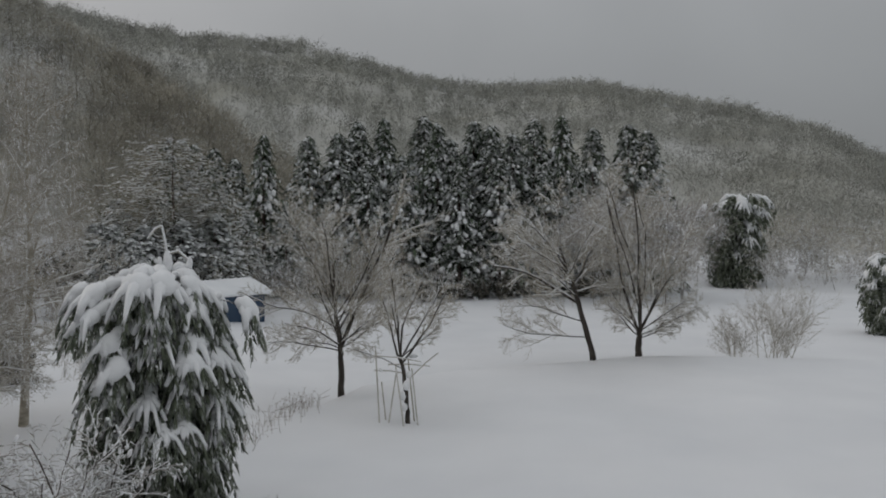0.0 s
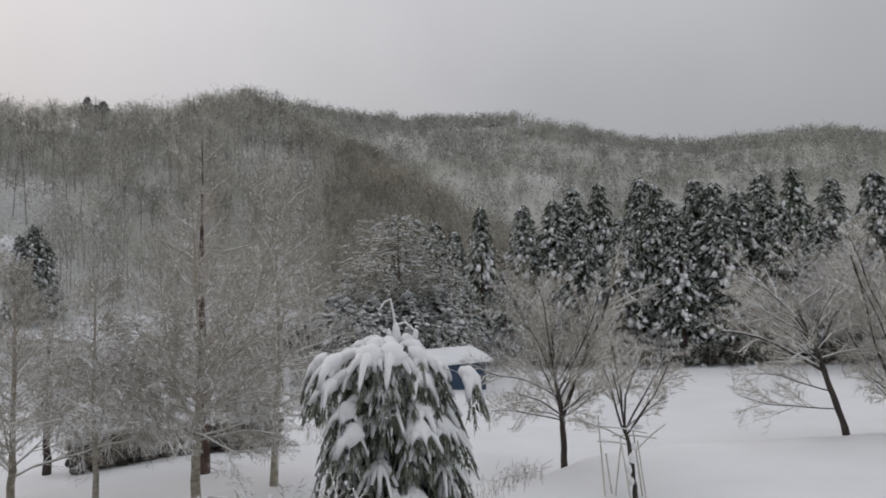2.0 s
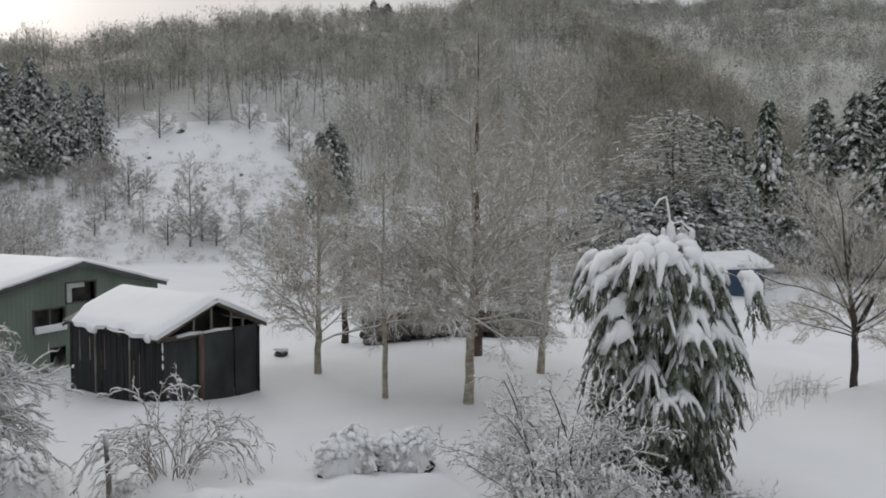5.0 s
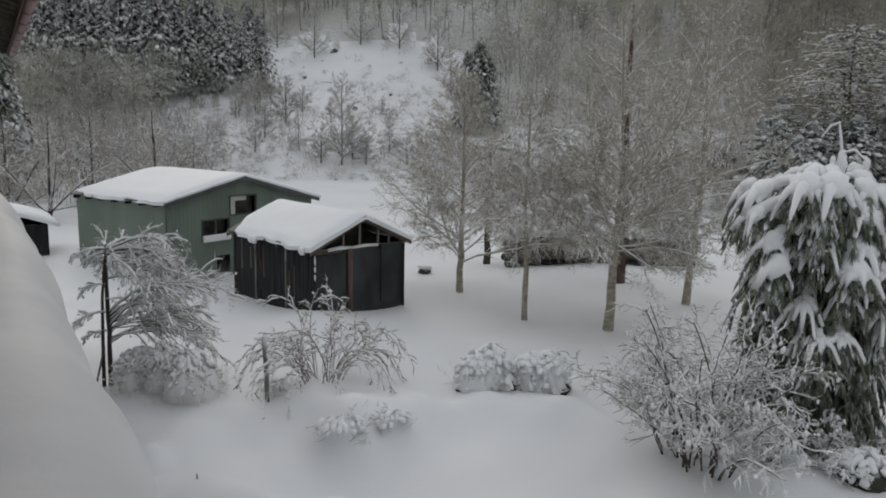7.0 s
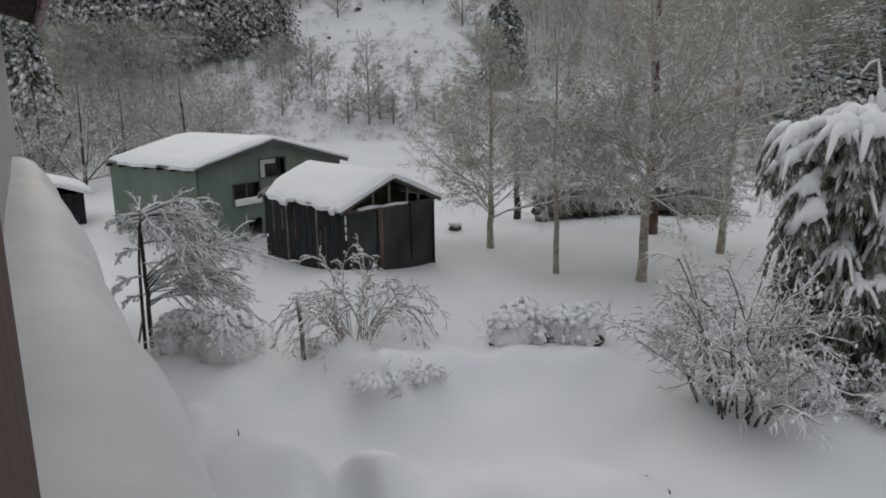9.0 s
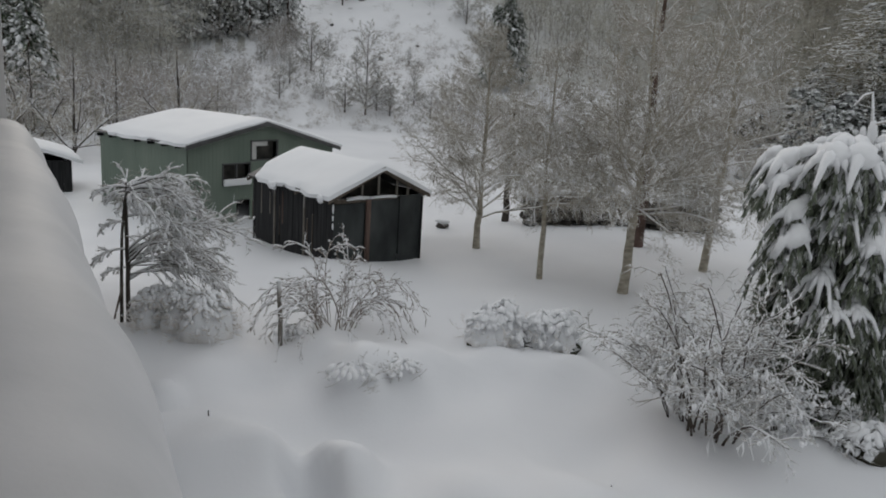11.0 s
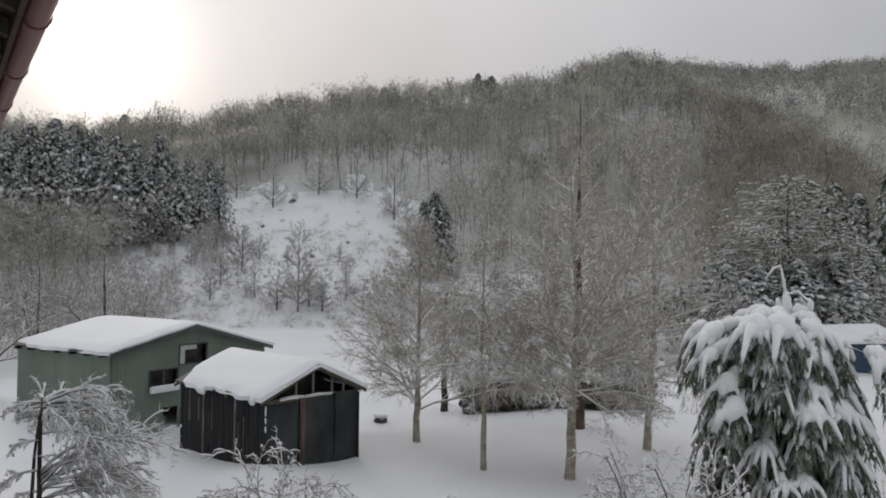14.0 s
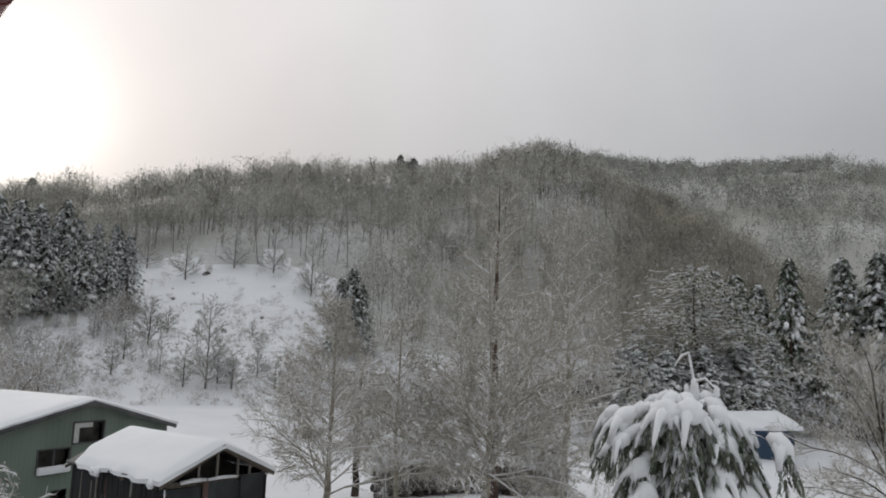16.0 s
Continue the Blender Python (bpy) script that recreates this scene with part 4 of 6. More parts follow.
def mound(acc, rng, c, rx, ry, rz, nu=9, nv=14, rough=0.16):
    """A lumpy cushion of snow."""
    base = len(acc.v)
    ph = [rng.uniform(0, 6.28) for _ in range(8)]
    for i in range(nu):
        th = math.pi * 0.62 * i / (nu - 1)
        for k in range(nv):
            a = 2 * math.pi * k / nv
            w = 1 + rough * (math.sin(3 * a + ph[0] + 2 * th) * 0.5 + math.sin(5 * a + ph[1]) * 0.4 * math.sin(th * 3 + ph[2]) + rng.uniform(-0.4, 0.4))
            acc.v.append((c[0] + rx * math.sin(th) * math.cos(a) * w, c[1] + ry * math.sin(th) * math.sin(a) * w, c[2] + rz * math.cos(th) * (w if i else 1)))
    for i in range(nu - 1):
        for k in range(nv):
            k2 = (k + 1) % nv
            q = base + i * nv
            acc.f.append((q + k, q + nv + k, q + nv + k2, q + k2))


shrub("yard_bush", stand(27.0, 12.7), "large frosted bush of arching stems beside the cedar", 53, 40, 2.5, (54, 89), 0.022, TUFT, M_TWIG_WHITE, "", 0.75, 0.0105, (0.15, 0.023, 0.55), True, 0.015, 1, 0.02)
shrub("yard_bush", stand(22.0, 13.6), "low frosted bush under the cedar boughs", 54, 20, 1.15, (42, 82), 0.016, TUFT, M_TWIG_WHITE, "", 0.7, 0.009, (0.14, 0.024, 0.2), True, 0.024, 2)
b = shrub("yard_bush", stand(16.6, 13.2), "low frosted bush under the cedar boughs", 56, 14, 0.8, (30, 80), 0.012, STUB, M_TWIG_WHITE, "", 0.4, 0.008)
tufted(b, 3, 0.5, 0.38, 60, 0.08, M_UNDER)
b = shrub("arching_bush", stand(56.3, 15.5), "bare bush of long arching snow-laden canes", 55, 42, 2.3, (52, 84), 0.015, CANE, M_TWIG_SNOWY, "", 0.5, 0.010, (0.06, 0.02, 0.5), False, 0.017, 1)
for k, (az_, d_, w_, h_) in enumerate([(44.4, 15.2, 0.44, 0.80), (43.1, 15.3, 0.48, 0.95), (40.2, 15.5, 0.42, 0.76), (38.7, 15.5, 0.48, 0.86)]):
    b = shrub("hedge_bush", stand(az_, d_), "low rounded evergreen bush packed with snow", 60 + k, 16, h_ * 0.9, (25, 85), 0.009, STUB, M_FROST, "low bushes by the yard", 0.40, 0.006)
    tufted(b, 70 + k, w_, h_, int(w_ * 400), 0.065, M_FROST, True, 0.97)
for k, (az_, d_, w_, h_) in enumerate([(69.3, 16.4, 0.50, 0.76), (67.7, 16.0, 0.50, 0.84), (65.9, 15.4, 0.56, 0.86)]):
    b = shrub("frosted_bush", stand(az_, d_), "dense frosted bush under the weeping tree", 80 + k, 34, h_ * 0.88, (20, 88), 0.008, STUB, M_FROST, "bushes under the weeping tree", 0.35, 0.008)
    tufted(b, 90 + k, w_, h_, 330, 0.05, M_FROST, False, 0.97, M_FROST)
for k, (az_, d_, h_) in enumerate([(54.9, 12.7, 0.42), (51.0, 13.0, 0.35), (59.6, 15.2, 0.3), (14.6, 14.2, 0.75), (13.2, 14.5, 0.5)]):
    b = shrub("buried_shrub", stand(az_, d_), "small shrub almost buried in snow", 100 + k, 11, h_ * 1.15, (30, 80), 0.007, STUB, M_TWIG_WHITE, "", 0.4, 0.005)
    tufted(b, 110 + k, h_ * 1.0, h_ * 0.42, 46, 0.06)
rg = random.Random(21)
weeping = bare_tree("weeping_tree", stand(71.2, 16.9), "small weeping tree with two dark stems bowed under snow", 45,
          [(0, 0, 0, 0.05), (0.02, 0, 1.2, 0.045), (0.0, 0, 2.4, 0.034), (0.05, 0, 3.0, 0.014)],
          [(0.80 + 0.18 * rg.random(), 66 + rg.gauss(0, 28), rg.uniform(4, 22), rg.uniform(1.35, 2.0), 0.02) for k in range(20)]
          + [(0.62 + 0.2 * rg.random(), 66 + rg.gauss(0, 40), rg.uniform(0, 22), rg.uniform(1.3, 1.9), 0.02) for k in range(3)]
          + [(0.24 + 0.2 * rg.random(), 70 + rg.gauss(0, 30), rg.uniform(8, 44), rg.uniform(1.9, 3.0), 0.017) for k in range(20)]
          + [(0.9, 250, 0, 0.5, 0.016), (0.94, 262, 8, 0.7, 0.018), (0.85, 235, 4, 0.45, 0.014), (0.44, 250, 4, 0.8, 0.014), (0.33, 245, -2, 0.6, 0.01), (0.6, 258, 2, 0.6, 0.01)],
          WEEP, M_BARK, M_TWIG_WHITE, thin=0.011, load=(0.05, 0.023, 0.5), dark=True, rest=0.029, deepest=1)
acc = Acc()
acc.tube([(-0.05, -0.14, -0.3), (-0.04, -0.12, 0.9), (-0.02, -0.09, 1.9), (0.02, -0.02, 2.7)], [0.04, 0.036, 0.03, 0.022], 7)
part("trunk", acc, M_BARK, weeping, smooth=True)
acc = Acc()
acc.tube([(0.0, -0.30, 0.1), (-0.01, -0.18, 0.55), (0.0, -0.10, 0.85)], [0.022, 0.024, 0.02], 6, True)
part("prop", acc, M_WOOD, weeping, "short slanting prop")


by_barn = bare_tree("valley_tree", stand(74.2, 45.5), "bare tree forking low behind the snowy hut", 47,
          [(0, 0, 0, 0.13), (0.04, 0, 0.6, 0.11), (0.1, 0, 1.6, 0.07), (0.1, 0.1, 5.6, 0.015)],
          [(0.2, 250, 40, 3.4, 0.06), (0.24, 75, 46, 3.6, 0.06), (0.3, 160, 60, 3.6, 0.05), (0.3, 255, 12, 2.8, 0.035), (0.33, 70, 14, 2.8, 0.035)] + whorl(rg, 10, 0.4, 0.95, (20, 60), (2.4, 1.0), 0.03),
          SLOPE, M_BARK, M_TWIG, "bare trees behind the barn", thin=0.013, dark=True, rest=0.022, deepest=1)
for az_, d_, turn, s_ in ((76.6, 48, 140, 1.05), (71.6, 55, 70, 1.0), (67.4, 53, 200, 1.15), (64.9, 56, 310, 0.8), (79.0, 46, 20, 1.1)):
    copy_thing(by_barn, Matrix.Translation(stand(az_, d_)) @ Matrix.Rotation(radians(turn), 4, "Z") @ Matrix.Scale(s_, 4))


# ---- cedars ----
def cedar(name, at, label, seed, tall, wide, snow, group, mat=M_NEEDLE):
    """A snow-laden conifer: tiers of drooping boughs, each with needle sprays and a clump of snow."""
    rng = random.Random(seed)
    root = thing(name, Matrix.Translation(at), label, "conifer", group)
    acc = Acc()
    acc.tube([(0, 0, -0.4), (0, 0, tall * 0.5), (0, 0, tall * 0.985)], [tall * 0.014, tall * 0.009, 0.02], 6)
    part("trunk", acc, M_REDBARK, root)
    green, white = Acc(), Acc()
    count = int(tall * 16)
    for i_ in range(count):
        t = min(0.04 + 0.95 * (i_ + rng.random()) / count, 0.99)
        z = t * tall
        reach = wide * ((1 - t) ** 0.72) * (0.85 + 0.15 * min(t / 0.2, 1)) * rng.uniform(0.72, 1.2) + 0.05
        a = i_ * 2.4 + rng.uniform(-0.5, 0.5)
        ca, sa = math.cos(a), math.sin(a)
        sag = reach * rng.uniform(0.2, 0.65)
        for j in range(9):
            v = rng.uniform(0.2, 1.05)
            q = (ca * reach * v, sa * reach * v, z - sag * v * v + rng.uniform(0.0, 0.22))
            b_ = a + rng.gauss(0, 0.9)
            s_ = rng.uniform(0.3, 0.75) * (0.5 + wide * 0.16)
            green.blade(q, (q[0] + math.cos(b_) * s_, q[1] + math.sin(b_) * s_, q[2] - s_ * rng.uniform(0.3, 1.2)), rng.uniform(0.08, 0.2))
        # small soft clumps hanging towards the end of the bough
        if rng.random() < snow * min(0.22 + 1.0 * t, 0.95):
            size = min(0.35 + (1 - t) * 1.4, 1) * rng.choice((0.15, 0.2, 0.26, 0.34)) * (0.5 + wide * 0.13)
            for j in range(rng.choice((1, 1, 2, 2, 3))):
                v = rng.uniform(0.55, 1.04)
                s_ = size * rng.uniform(0.7, 1.15)
                b_ = a + rng.gauss(0, 0.45) / max(reach, 0.6)
                white.lump((math.cos(b_) * reach * v, math.sin(b_) * reach * v, z - sag * v * v + min(0.08, 0.4 * reach)), s_ * rng.uniform(0.9, 1.3), s_ * rng.uniform(0.7, 1.0),
                           s_ * rng.uniform(0.7, 1.5), rng, 2, 5, b_, rng.uniform(0.2, 1.0))
    part("foliage", green, mat, root)
    tagged(part("snow_load", white, M_SNOW_CLUMP, root, "clumps of white snow", smooth=True), kind="stuff")
    return root


kinds = [cedar("cedar_tree", stand(13.2, 76), "tall conical cedar loaded with snow", 201, 15.5, 3.6, 0.95, "cedars by the field"),
         cedar("cedar_tree", stand(4.4, 84), "tall dark cedar loaded with snow", 202, 19.0, 4.5, 0.78, "cedars by the field"),
         cedar("cedar_tree", stand(-8.8, 84), "tall dark cedar loaded with snow", 203, 19.2, 4.8, 0.78, "cedars by the field"),
         cedar("cedar_tree", stand(0.4, 80), "tall dark cedar loaded with snow", 204, 18.0, 4.2, 0.82, "cedars by the field")]
kinds += [cedar("cedar_tree", stand(69.0, 103), "cedar on the snowy terrace, grey-green paled for haze and glare", 205, 14.5, 3.6, 0.7, "cedars on the slope", M_NEEDLE_GLARE),
          cedar("cedar_tree", stand(64.2, 105), "cedar on the snowy terrace, grey-green paled for haze and glare", 206, 13.5, 3.4, 0.7, "cedars on the slope", M_NEEDLE_GLARE)]
talls = [15.5, 19.0, 19.2, 18.0, 14.5, 13.5]
rg = random.Random(9)


def more_cedars(rows, group, broad=0.6, first=0, last=4):
    for az_, el_, d_ in rows:
        k = rg.randrange(first, last)
        at = stand(az_, d_)
        h = EYE + d_ * math.tan(radians(el_)) - at.z
        s = h / talls[k]
        c = copy_thing(kinds[k], Matrix.Translation(at) @ Matrix.Rotation(rg.uniform(0, 6.28), 4, "Z") @ Matrix.Diagonal((max(s * 1.25, broad), max(s * 1.25, broad), s, 1)))
        c["group"] = group


more_cedars([(10.0, 7.3, 82), (7.8, 7.6, 82), (6.3, 8.4, 84), (1.4, 8.9, 84), (-0.6, 7.2, 80), (-2.3, 8.5, 84), (-3.6, 8.2, 82), (-5.2, 7.6, 80), (-6.8, 8.6, 84),
             (-11.1, 7.9, 86), (-13.6, 8.1, 86), (-14.9, 7.6, 88), (19.8, 6.6, 80), (18.0, 6.5, 82), (16.6, 6.3, 80), (15.2, 5.6, 78),
             (11.6, 2.5, 74), (14.4, 2.2, 72), (3.0, 6.0, 78), (-1.2, 5.2, 77), (-4.2, 5.8, 78), (-7.6, 5.4, 79), (5.6, 5.6, 78), (-10.2, 5.0, 80)], "cedars by the field")
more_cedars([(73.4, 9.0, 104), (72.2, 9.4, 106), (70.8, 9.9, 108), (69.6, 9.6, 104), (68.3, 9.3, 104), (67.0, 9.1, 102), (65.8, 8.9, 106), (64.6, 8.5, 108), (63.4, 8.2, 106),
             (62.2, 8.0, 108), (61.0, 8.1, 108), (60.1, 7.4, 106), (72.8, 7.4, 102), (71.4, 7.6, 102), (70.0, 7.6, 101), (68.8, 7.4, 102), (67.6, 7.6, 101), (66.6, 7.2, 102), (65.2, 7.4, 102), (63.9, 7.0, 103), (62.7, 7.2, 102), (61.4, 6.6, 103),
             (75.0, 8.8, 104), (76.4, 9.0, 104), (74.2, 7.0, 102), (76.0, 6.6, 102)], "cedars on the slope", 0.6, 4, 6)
more_cedars([(41.2, 14.7, 206), (40.2, 14.5, 206), (56.0, 12.5, 188), (48.2, 13.6, 198), (29.9, 15.6, 222), (12.2, 13.8, 394), (66.5, 10.6, 196), (40.7, 14.2, 204), (47.6, 13.3, 200), (30.5, 15.3, 222)], "ridge conifers", 0.95)
more_cedars([(44.3, 6.1, 96), (45.1, 5.4, 95), (43.6, 5.0, 97), (78.0, 4.6, 62), (76.6, 4.2, 60)], "scattered cedars")


# ---- the snow-bowed cedar in the yard ----
def bowed_cedar(at, seed, fine=1.0):
    """Boughs that reach out and hang down at their ends as fans of fingers, each under a cap of snow."""
    rng = random.Random(seed)
    root = thing("yard_cedar", Matrix.Translation(at), "bushy cedar bowed under thick drooping snow", "conifer")
    acc = Acc()
    acc.tube([(0, 0, -0.3), (0.02, 0, 2.0), (0.05, 0, 4.2), (0.12, 0.02, 4.7)], [0.13, 0.09, 0.05, 0.03], 7)
    part("trunk", acc, M_BARK, root)
    left = 3.47
    boughs = []
    # height of the shoulder, reach, how many, share under snow
    for z, reach, n, share in ((4.5, 0.5, 4, 1), (4.66, 0.98, 9, 1), (4.22, 1.02, 8, 1), (3.75, 1.14, 9, 1), (3.25, 1.17, 10, 0.95), (2.8, 1.14, 10, 0.8),
                               (2.35, 1.1, 10, 0.65), (1.95, 1.04, 11, 0.5), (1.5, 0.98, 11, 0.4), (1.1, 0.9, 11, 0.3), (0.75, 0.85, 8, 0.15)):
        off = rng.uniform(0, 6.28)
        for k in range(n):
            a = off + 6.28 * k / n + rng.uniform(-0.22, 0.22)
            side = 1 + (0.5 if z > 4.4 else 0.32 if z > 4.1 else 0.16 if z > 3.6 else 0.04) * math.cos(a - left)
            boughs.append((z + rng.uniform(-0.2, 0.12), a, reach * side * rng.uniform(0.75, 1.1), rng.random() < share * (1 if fine == 1 else 0.6)))
    boughs.append((4.2, left + 2.95, 1.48, True))
    for z, a, reach, heavy in boughs:
        ca, sa = math.cos(a), math.sin(a)
        pts = []
        for i in range(6):
            u = i / 5
            w = 0.06 * math.sin(u * 5 + a * 3)
            pts.append((ca * reach * u - sa * w, sa * reach * u + ca * w, z - 0.22 + 0.34 * math.sin(u * 2.4) - 0.16 * u * u))
        green, white = Acc(), Acc()
        wood_ = Acc()
        wood_.tube(pts, [0.026 * (1 - 0.7 * i / 5) for i in range(6)], 5)
        tip = pts[-1]
        big = rng.uniform(0.8, 1.15) * (1.0 if z > 2.2 else 0.85)
        fans = [(tip, 8, 1.0)] + [(pts[3], 4, 0.7), (pts[2], 3, 0.6)]
        for q, n, f_ in fans:
            for k in range(n):
                if q is tip:
                    b_ = a + (k - (n - 1) / 2) * 0.42 + rng.uniform(-0.15, 0.15)
                else:
                    b_ = a + (1 if k % 2 else -1) * rng.uniform(0.5, 1.4)
                ln = big * f_ * rng.uniform(0.6, 1.0)
                out = ln * rng.uniform(0.35, 0.72)
                fin = [(q[0] + math.cos(b_) * out * v ** 0.7, q[1] + math.sin(b_) * out * v ** 0.7, q[2] + 0.02 - ln * 0.9 * v ** 1.5) for v in (0, 0.33, 0.66, 1.0)]
                for m in range(3):
                    p0, p1 = fin[m], fin[m + 1]
                    for s_ in range(int((6, 10, 14)[m] * fine)):
                        c = b_ + rng.gauss(0, 0.9)
                        sl = rng.uniform(0.12, 0.26)
                        v = rng.random()
                        st = tuple(p0[x] + (p1[x] - p0[x]) * v for x in range(3))
                        green.blade(st, (st[0] + math.cos(c) * sl * 0.5, st[1] + math.sin(c) * sl * 0.5, st[2] - sl * rng.uniform(0.5, 1.0)), rng.uniform(0.016, 0.032) / fine)
                if heavy and rng.random() < (0.82 if q is tip else 0.42):
                    s_, e_ = rng.uniform(0.04, 0.066) * big * (1.0 if z > 2.9 else 0.75), rng.uniform(-0.4, 0.55)
                    end = tuple(fin[2][x] + (fin[3][x] - fin[2][x]) * e_ for x in range(3))
                    ox, oy = math.cos(b_) * 0.045, math.sin(b_) * 0.045
                    white.tube([(p[0] + ox, p[1] + oy, p[2] + 0.03) for p in (fin[0], tuple((fin[0][x] + fin[1][x]) / 2 for x in range(3)), fin[1], fin[2])] + [(end[0] + ox, end[1] + oy, end[2] + 0.02)],
                               [s_ * 1.8, s_ * rng.uniform(1.5, 2.1), s_ * rng.uniform(0.9, 1.35), s_ * rng.uniform(0.6, 0.9), s_ * 0.25], 7 if fine == 1 else 4, True)
        cap = big * (1.0 if z > 2.9 else 0.68)
        if heavy:
            # the cap over the shoulder and the ridge of snow along the bough
            white.lump((tip[0] + ca * 0.03, tip[1] + sa * 0.03, tip[2] + 0.03), 0.21 * cap, 0.25 * cap, 0.19 * cap, rng, *((5, 10) if fine == 1 else (3, 6)), a, 0.5)
            mid = [(p[0], p[1], p[2] + 0.06 + rng.uniform(-0.015, 0.02)) for p in pts[1:]]
            if reach < 1.45:
                white.tube(mid, [0.035, 0.06 * rng.uniform(0.8, 1.2), 0.09 * rng.uniform(0.8, 1.25), 0.115 * rng.uniform(0.85, 1.15) * cap / big, 0.115 * cap / big], 9, True)
        bough = part("bough", wood_, M_BARK, root)
        tagged(part("foliage", green, M_NEEDLE_NEAR, bough, "hanging green needle sprays"), kind="stuff")
        if heavy:
            tagged(part("snow_load", white, M_SNOW_CLUMP, bough, "thick snow on the bough", smooth=True), kind="stuff")
    return root


yard_cedar = bowed_cedar(stand(20.1, 15.0), 307)
for az_, d_, turn, w_, s_, label in ((-20.9, 98, 150, 2.35, 2.35, "broad cedar bowed under heavy snow"), (-30.3, 55, 60, 1.05, 1.05, "small bowed cedar under heavy snow at the field")):
    c = bowed_cedar((0, 0, 0), 308 + int(d_), 0.4)
    c.matrix_world = Matrix.Translation(stand(az_, d_)) @ Matrix.Rotation(radians(turn), 4, "Z") @ Matrix.Diagonal((w_, w_, s_, 1))
    c.name = "drooping_cedar"
    tagged(c, label, "conifer", "bowed cedars")
# its bent leader with two arms, sheathed in snow
for name_, pts, radii in (("leader", [(0.0, 0.0, 4.5), (0.06, 0.03, 5.0), (0.02, 0.0, 5.35), (-0.03, 0.0, 5.62)], [0.05, 0.03, 0.025, 0.016]),
                          ("arm", [(-0.03, 0.0, 5.6), (-0.14, -0.03, 5.55), (-0.26, -0.08, 5.36)], [0.022, 0.03, 0.012]),
                          ("arm", [(0.05, 0.02, 5.08), (0.24, 0.08, 5.14), (0.42, 0.15, 4.96)], [0.022, 0.032, 0.024])):
    acc = Acc()
    acc.tube(pts, radii, 7, True)
    part(name_, acc, M_TWIG_WHITE, yard_cedar)
rg = random.Random(61)
for x, y, z, rx, rz in ((0.06, 0.03, 4.9, 0.085, 0.26), (0.43, 0.15, 4.9, 0.06, 0.13), (-0.07, 0.0, 4.9, 0.06, 0.14)):
    acc = Acc()
    acc.lump((x, y, z), rx, rx, rz, rg, 5, 9)
    part("snow_clump", acc, M_SNOW_CLUMP, yard_cedar, "hanging snow on the leader", smooth=True)

# a broad pine behind it
def layered_pine(at, seed, tall):
    """Long level boughs one above the other, dark needles below and lines of snow along the top."""
    rng = random.Random(seed)
    root = thing("broad_pine", Matrix.Translation(at), "broad pine with layered snowy boughs behind the yard", "conifer")
    acc = Acc()
    acc.tube([(0, 0, -0.3), (0.1, 0, tall * 0.4), (-0.1, 0, tall * 0.75), (0, 0, tall)], [0.14, 0.10, 0.05, 0.02], 8)
    part("trunk", acc, M_REDBARK, root)
    for k in range(84):
        t = 0.16 + 0.83 * ((k + rng.random()) / 84) ** 1.1
        a = k * 2.4 + rng.uniform(-0.4, 0.4)
        reach = (6.2 * (1 - t ** 5) + 0.4) * rng.uniform(0.6, 1.1)
        twig, green, white = Acc(), Acc(), Acc()
        e = radians(rng.uniform(-5, 9))
        shoot(twig, rng, (0, 0, t * tall), (math.cos(a) * math.cos(e), math.sin(a) * math.cos(e), math.sin(e)), reach, 0.05 * (1.2 - t), 0, BOUGH, 0.013, None, white, 0.028, 0)
        limb = part("limb", twig, M_PINE_TWIG, root)
        for v in twig.v[::2]:
            far = math.hypot(v[0], v[1]) / reach
            if far > 0.06 and rng.random() < (0.7 if t < 0.62 else 0.35):
                for m in range(2):
                    b_, s_ = rng.uniform(0, 6.28), rng.uniform(0.15, 0.36)
                    green.blade((v[0], v[1], v[2] + 0.02), (v[0] + math.cos(b_) * s_, v[1] + math.sin(b_) * s_, v[2] + s_ * rng.uniform(-0.35, 0.15)), rng.uniform(0.02, 0.05))
            if far > 0.2 and rng.random() < 0.06:
                s_ = rng.uniform(0.05, 0.09)
                white.lump((v[0], v[1], v[2] + 0.03), s_ * rng.uniform(2.5, 6.0), s_ * 0.8, s_ * 0.45, rng, 2, 5, a + rng.gauss(0, 0.5), rng.uniform(-0.1, 0.3))
        if green.v:
            tagged(part("foliage", green, M_PINE, limb, "olive green needles"), kind="stuff")
        if white.v:
            tagged(part("bough_snow", white, M_SNOW_CLUMP, limb, "snow lying along the bough", smooth=True), kind="stuff")


BOUGH = [(6, 0.07, -0.02, 16, 44, 0.38, 5, 0.1), (3, 0.12, -0.03, 7, 44, 0.5, 3), (1, 0.2, -0.1, 0, 0, 0, 3)]
layered_pine(stand(19.4, 61), 46, 12.9)
more_cedars([(23.4, 0.8, 52), (22.2, -0.2, 51), (17.6, 0.6, 58)], "young cedars behind the yard")
more_cedars([(24.4, 0.9, 57), (21.3, 0.8, 56), (18.8, 1.2, 57), (16.6, 1.6, 59), (20.2, 2.2, 64), (23.0, 2.6, 66), (17.4, 3.0, 66)], "young cedars behind the yard", 0.85)

# bare trees scattered over the open slope
def on_slope(az, el, r0=74, r1=128):
    """The point of the slope at that bearing and height angle."""
    r = np.linspace(r0, r1, 220)
    x, y = -r * math.sin(radians(az)), r * math.cos(radians(az))
    up = np.degrees(np.arctan2(height(x, y) - EYE, r))
    return stand(az, float(r[np.argmin(np.abs(up - el))]))


